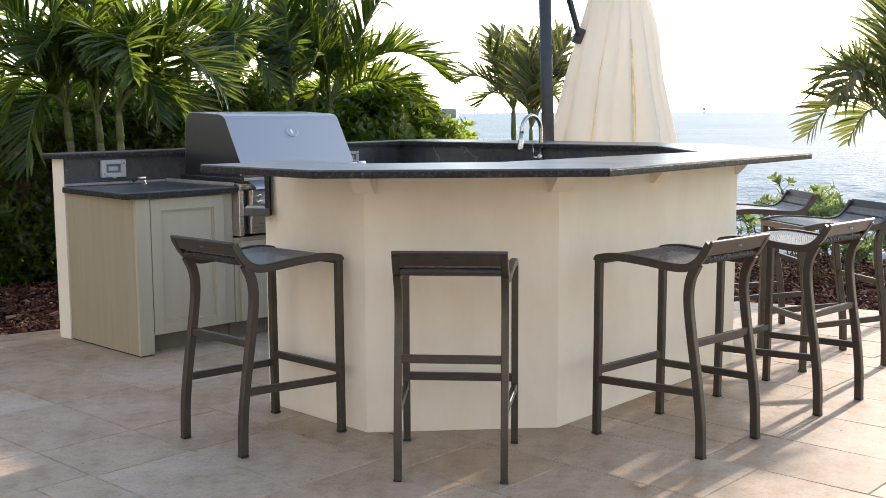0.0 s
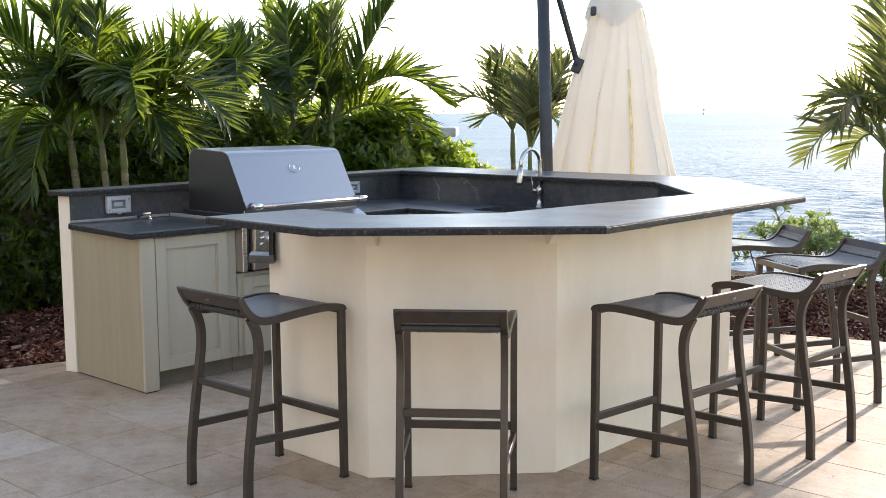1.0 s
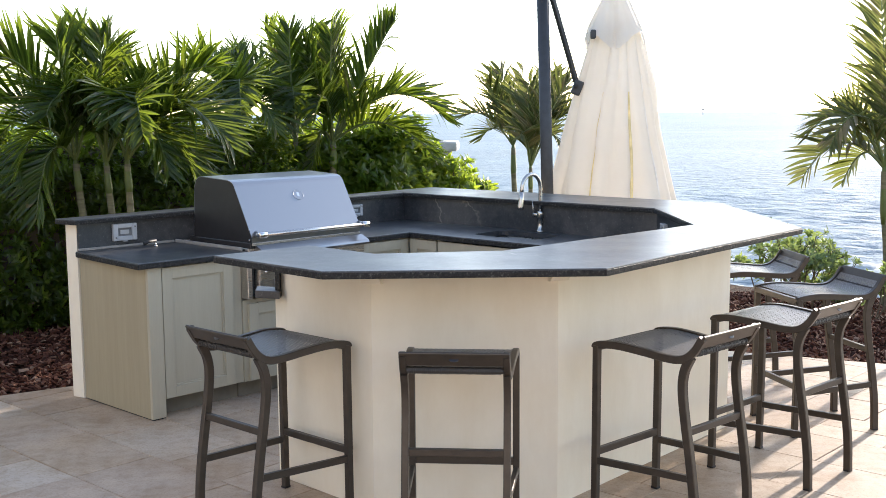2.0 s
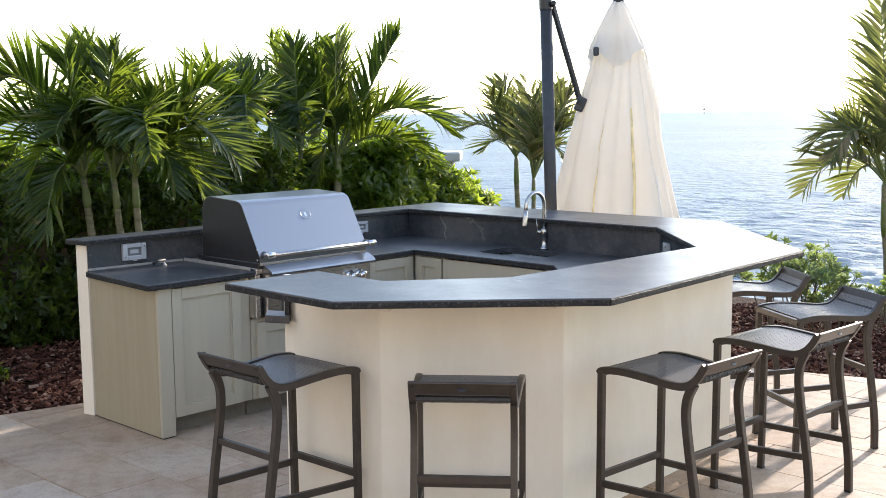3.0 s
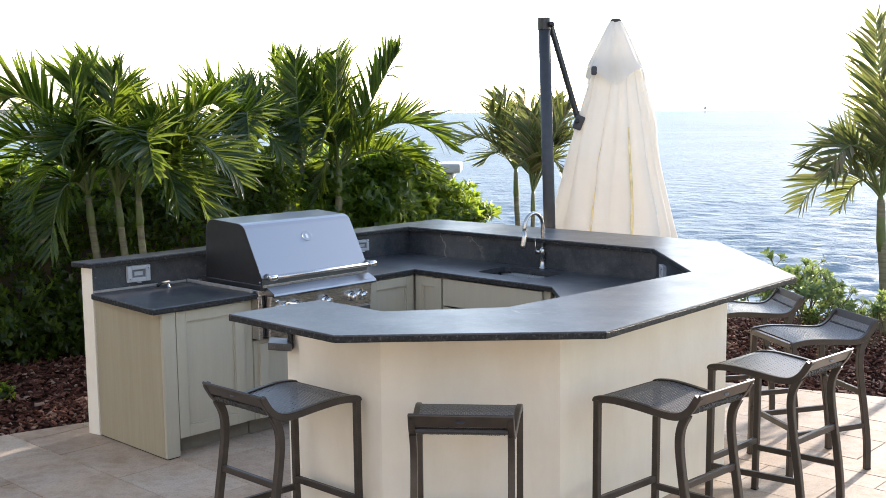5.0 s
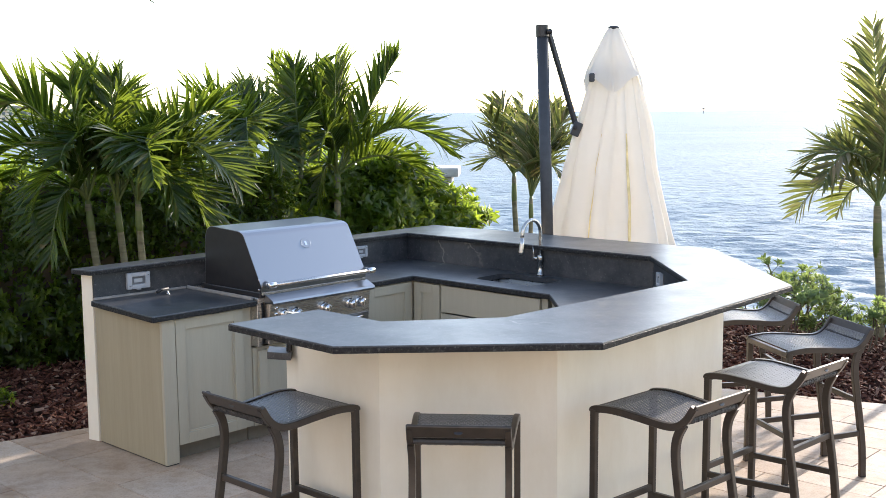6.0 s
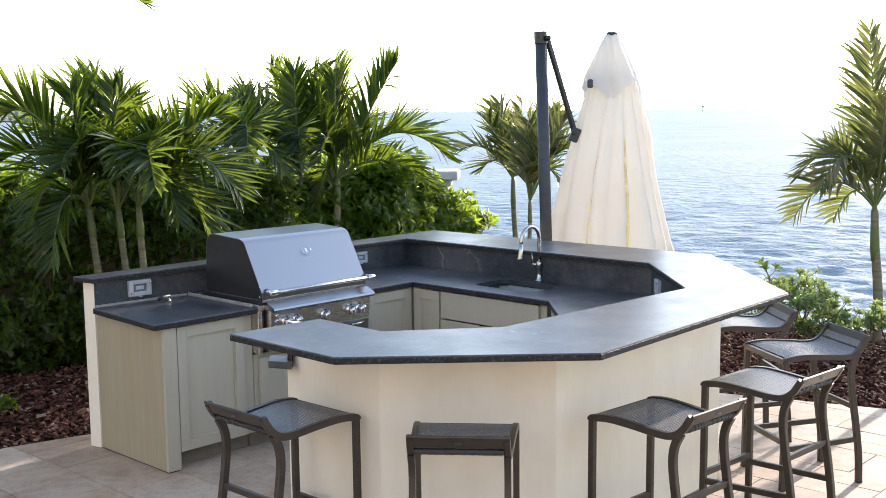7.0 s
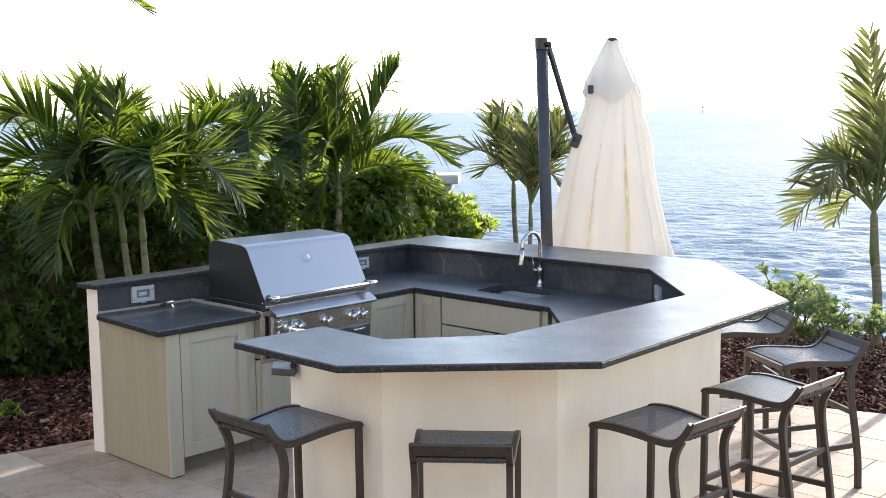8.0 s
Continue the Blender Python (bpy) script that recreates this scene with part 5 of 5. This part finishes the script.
MARKERGREY = plain("plain_marker_grey", (0.30, 0.30, 0.30), 0.9)


def marker():
    t = thing("channel_marker", pose(172, 1000, -1.4), "small distant channel marker standing in the bay", "marker")
    part("pile", tube([(0, 0, -1), (0, 0, 5.0)], 0.35, 8), MARKERGREY, t)
    part("board", box(-1.3, 1.3, -0.1, 0.1, 3.6, 5.6, 0.05), MARKERGREY, t)


marker()


def far_house(at, w, h, seed):
    r = random.Random(seed)
    t = thing("waterfront_building", pose(at[0], at[1], -1.4, 0, 0, 12), "distant pale waterfront building with rows of windows", "building", "buildings on the far shore")
    part("wall", box(-w / 2, w / 2, -6, 6, 0, h), plain("far_wall", (0.72, 0.58, 0.44), 0.8), t)
    part("roof", prism([(-w / 2 - 0.8, -6.8), (w / 2 + 0.8, -6.8), (w / 2 + 0.8, 6.8), (-w / 2 - 0.8, 6.8)], h, h + 1.0), plain("far_roof", (0.34, 0.28, 0.24), 0.8), t)
    n = max(3, int(w / 3.2))
    for fl in range(int(h / 3)):
        for i in range(n):
            x = -w / 2 + (i + 0.5) * w / n
            part("window", box(x - 0.8, x + 0.8, -6.15, -6.0, fl * 3 + 0.9, fl * 3 + 2.5), plain("far_glass", (0.10, 0.12, 0.14), 0.2) if "far_glass" not in bpy.data.materials else bpy.data.materials["far_glass"], t)


for hx, hw, hh, sd_ in ((-268, 15, 6, 1), (-254.5, 10, 7.5, 2), (-244.5, 8, 6, 3), (-290, 20, 6, 4)):
    far_house((hx, 560), hw, hh, sd_)
bm = prism([(-900, 555), (-240, 548), (-232, 560), (-246, 620), (-900, 640)], -2.0, -0.7)
tagged(part("far_shore", bm, plain("far_shore_green", (0.10, 0.11, 0.07), 0.9), kind="structure"), "low far shore across the bay", "shore")
bm = bmesh.new()
for i in range(16):
    x = -410 + i * 22
    box(x - 0.8, x + 0.8, 2398, 2402, -1.4, 5, 0, 1, bm)
box(-425, -70, 2395, 2405, 4.6, 6.6, 0, 1, bm)
tagged(part("far_bridge", bm, plain("far_bridge_concrete", (0.62, 0.66, 0.70), 0.9), kind="structure"), "long low bridge far across the bay", "bridge")


def garden_fixture():
    t = thing("garden_speaker", pose(-3.46, 7.24, -0.05), "dark green rounded outdoor fixture standing in the bed", "fixture")
    part("housing", lathe([(0.09, 0), (0.10, 0.03), (0.10, 0.16), (0.085, 0.215), (0.05, 0.235), (0.01, 0.24)], 24), plain("dark_green_plastic", (0.02, 0.03, 0.028), 0.45), t, smooth=True)
    part("foot", lathe([(0.11, -0.01), (0.11, 0.008), (0.095, 0.012)], 24), DARK, t)


garden_fixture()

def leaf_litter():
    """A few dry scraps on the paving."""
    r = random.Random(8)
    bm = bmesh.new()
    for _ in range(46):
        x, y = r.uniform(-2.2, 2.2), r.uniform(3.7, 5.6)
        if abs(x) < 0.9 and y > 4.6:
            continue
        th = r.uniform(0, 6.283)
        leaf_faces(bm, Vector((x, y, 0.003)), Vector((math.cos(th), math.sin(th), 0.10)).normalized(), Vector((0, 0, 1)), r.uniform(0.006, 0.022), r.uniform(0.002, 0.005))
    leaf_faces(bm, Vector((-0.27, 4.545, 0.003)), Vector((0.9, -0.3, 0.15)).normalized(), Vector((0, 0, 1)), 0.05, 0.012)
    tagged(part("leaf_litter", bm, plain("dry_leaf", (0.22, 0.12, 0.05), 0.8, 0.0, 0.5, 60), kind="stuff"), "scraps of dry leaf scattered on the patio", "leaf litter")


leaf_litter()

# ---- patio paving ----
EDGE = [((-9.0, 1.80), (-2.47, 6.60)), ((1.35, 7.86), (9.0, 4.90))]     # patio edges: land lies to the left of each line


def clip(poly, a, b):
    """Keep the part of poly on the right-hand side of the line a to b."""
    def side(p):
        return (b[0] - a[0]) * (p[1] - a[1]) - (b[1] - a[1]) * (p[0] - a[0])
    out = []
    for i, p in enumerate(poly):
        q = poly[(i + 1) % len(poly)]
        sp, sq = side(p), side(q)
        if sp <= 0:
            out.append(p)
        if sp * sq < 0:
            f = sp / (sp - sq)
            out.append((p[0] + f * (q[0] - p[0]), p[1] + f * (q[1] - p[1])))
    return out


bed = clip(clip([(-9, -9), (9, -9), (9, 8.6), (-9, 8.6)], *EDGE[0]), *EDGE[1])
pavement = tagged(part("pavement", prism(bed, -0.12, -0.010), GROUT, kind="structure"), "patio of pale travertine pavers in mixed sizes", "patio")


def paver(pts):
    bm = bmesh.new()
    c = Vector((sum(p[0] for p in pts) / len(pts), sum(p[1] for p in pts) / len(pts), 0))
    rings = []
    for f, z in ((0.0, -0.030), (0.0, -0.004), (0.004, 0.0)):
        rings.append([bm.verts.new((p[0] + (c.x - p[0]) * f * 2, p[1] + (c.y - p[1]) * f * 2, z)) for p in pts])
    k = len(pts)
    for a, b in zip(rings, rings[1:]):
        for i in range(k):
            bm.faces.new((a[i], a[(i + 1) % k], b[(i + 1) % k], b[i]))
    bm.faces.new(rings[-1])
    bmesh.ops.recalc_face_normals(bm, faces=bm.faces[:])
    return bm


def pave():
    r = random.Random(5)
    ang = -39.0
    d = Vector((math.cos(radians(ang)), math.sin(radians(ang))))
    n = Vector((-d.y, d.x))
    row, gap = 0.4055, 0.0019
    shared, rest = {}, bmesh.new()
    built = 0

    def lay(s0, s1, n0, n1):
        nonlocal built
        rect = [(s0 + gap, n0 + gap), (s1 - gap, n0 + gap), (s1 - gap, n1 - gap), (s0 + gap, n1 - gap)]
        xy = [tuple(d * s + n * q) for s, q in rect]
        if max(p[1] for p in xy) < -7.9 or min(p[0] for p in xy) > 8.6 or max(p[0] for p in xy) < -6.3:
            return
        cut = clip(clip(xy, *EDGE[0]), *EDGE[1])
        if len(cut) < 3:
            return
        c = d * (s0 + s1) / 2 + n * (n0 + n1) / 2
        tilt = (r.gauss(0, 0.12), r.gauss(0, 0.12))
        lift = r.uniform(-0.0015, 0.0)
        whole = len(cut) == 4 and all((Vector(p) - Vector(q)).length < 1e-6 for p, q in zip(cut, xy))
        near = -3.6 < c.x < 3.2 and 3.2 < c.y < 8.4
        if not near:
            join(rest, paver(cut))
            return
        if built >= 300:
            join(rest, paver(cut))
            return
        built += 1
        if whole:
            key = (round(s1 - s0, 3), round(n1 - n0, 3))
            if key not in shared:
                w, h = key[0] / 2 - gap, key[1] / 2 - gap
                shared[key] = mesh_of(paver([(-w, -h), (w, -h), (w, h), (-w, h)]), "paver", TRAVERTINE)
            ob = new("paver", shared[key])
            ob.matrix_basis = pose(c.x, c.y, lift, tilt[0], tilt[1], ang)
        else:
            mid = Vector((sum(p[0] for p in cut) / len(cut), sum(p[1] for p in cut) / len(cut)))
            ob = new("paver", mesh_of(paver([(p[0] - mid.x, p[1] - mid.y) for p in cut]), "paver", TRAVERTINE))
            ob.matrix_basis = pose(mid.x, mid.y, lift)
        ob.parent = pavement

    for k in range(-36, 26):
        n0 = 2.337 + k * row
        s = -14.0 + r.uniform(0, 0.4)
        while s < 14:
            kind = r.random()
            if kind < 0.55:
                lay(s, s + 0.608, n0, n0 + row)
                s += 0.608
            elif kind < 0.82:
                lay(s, s + 0.4055, n0, n0 + row)
                s += 0.4055
            else:
                lay(s, s + 0.4055, n0, n0 + row / 2)
                lay(s, s + 0.4055, n0 + row / 2, n0 + row)
                s += 0.4055
    part("paver_field", rest, TRAVERTINE, pavement, kind="stuff")


pave()
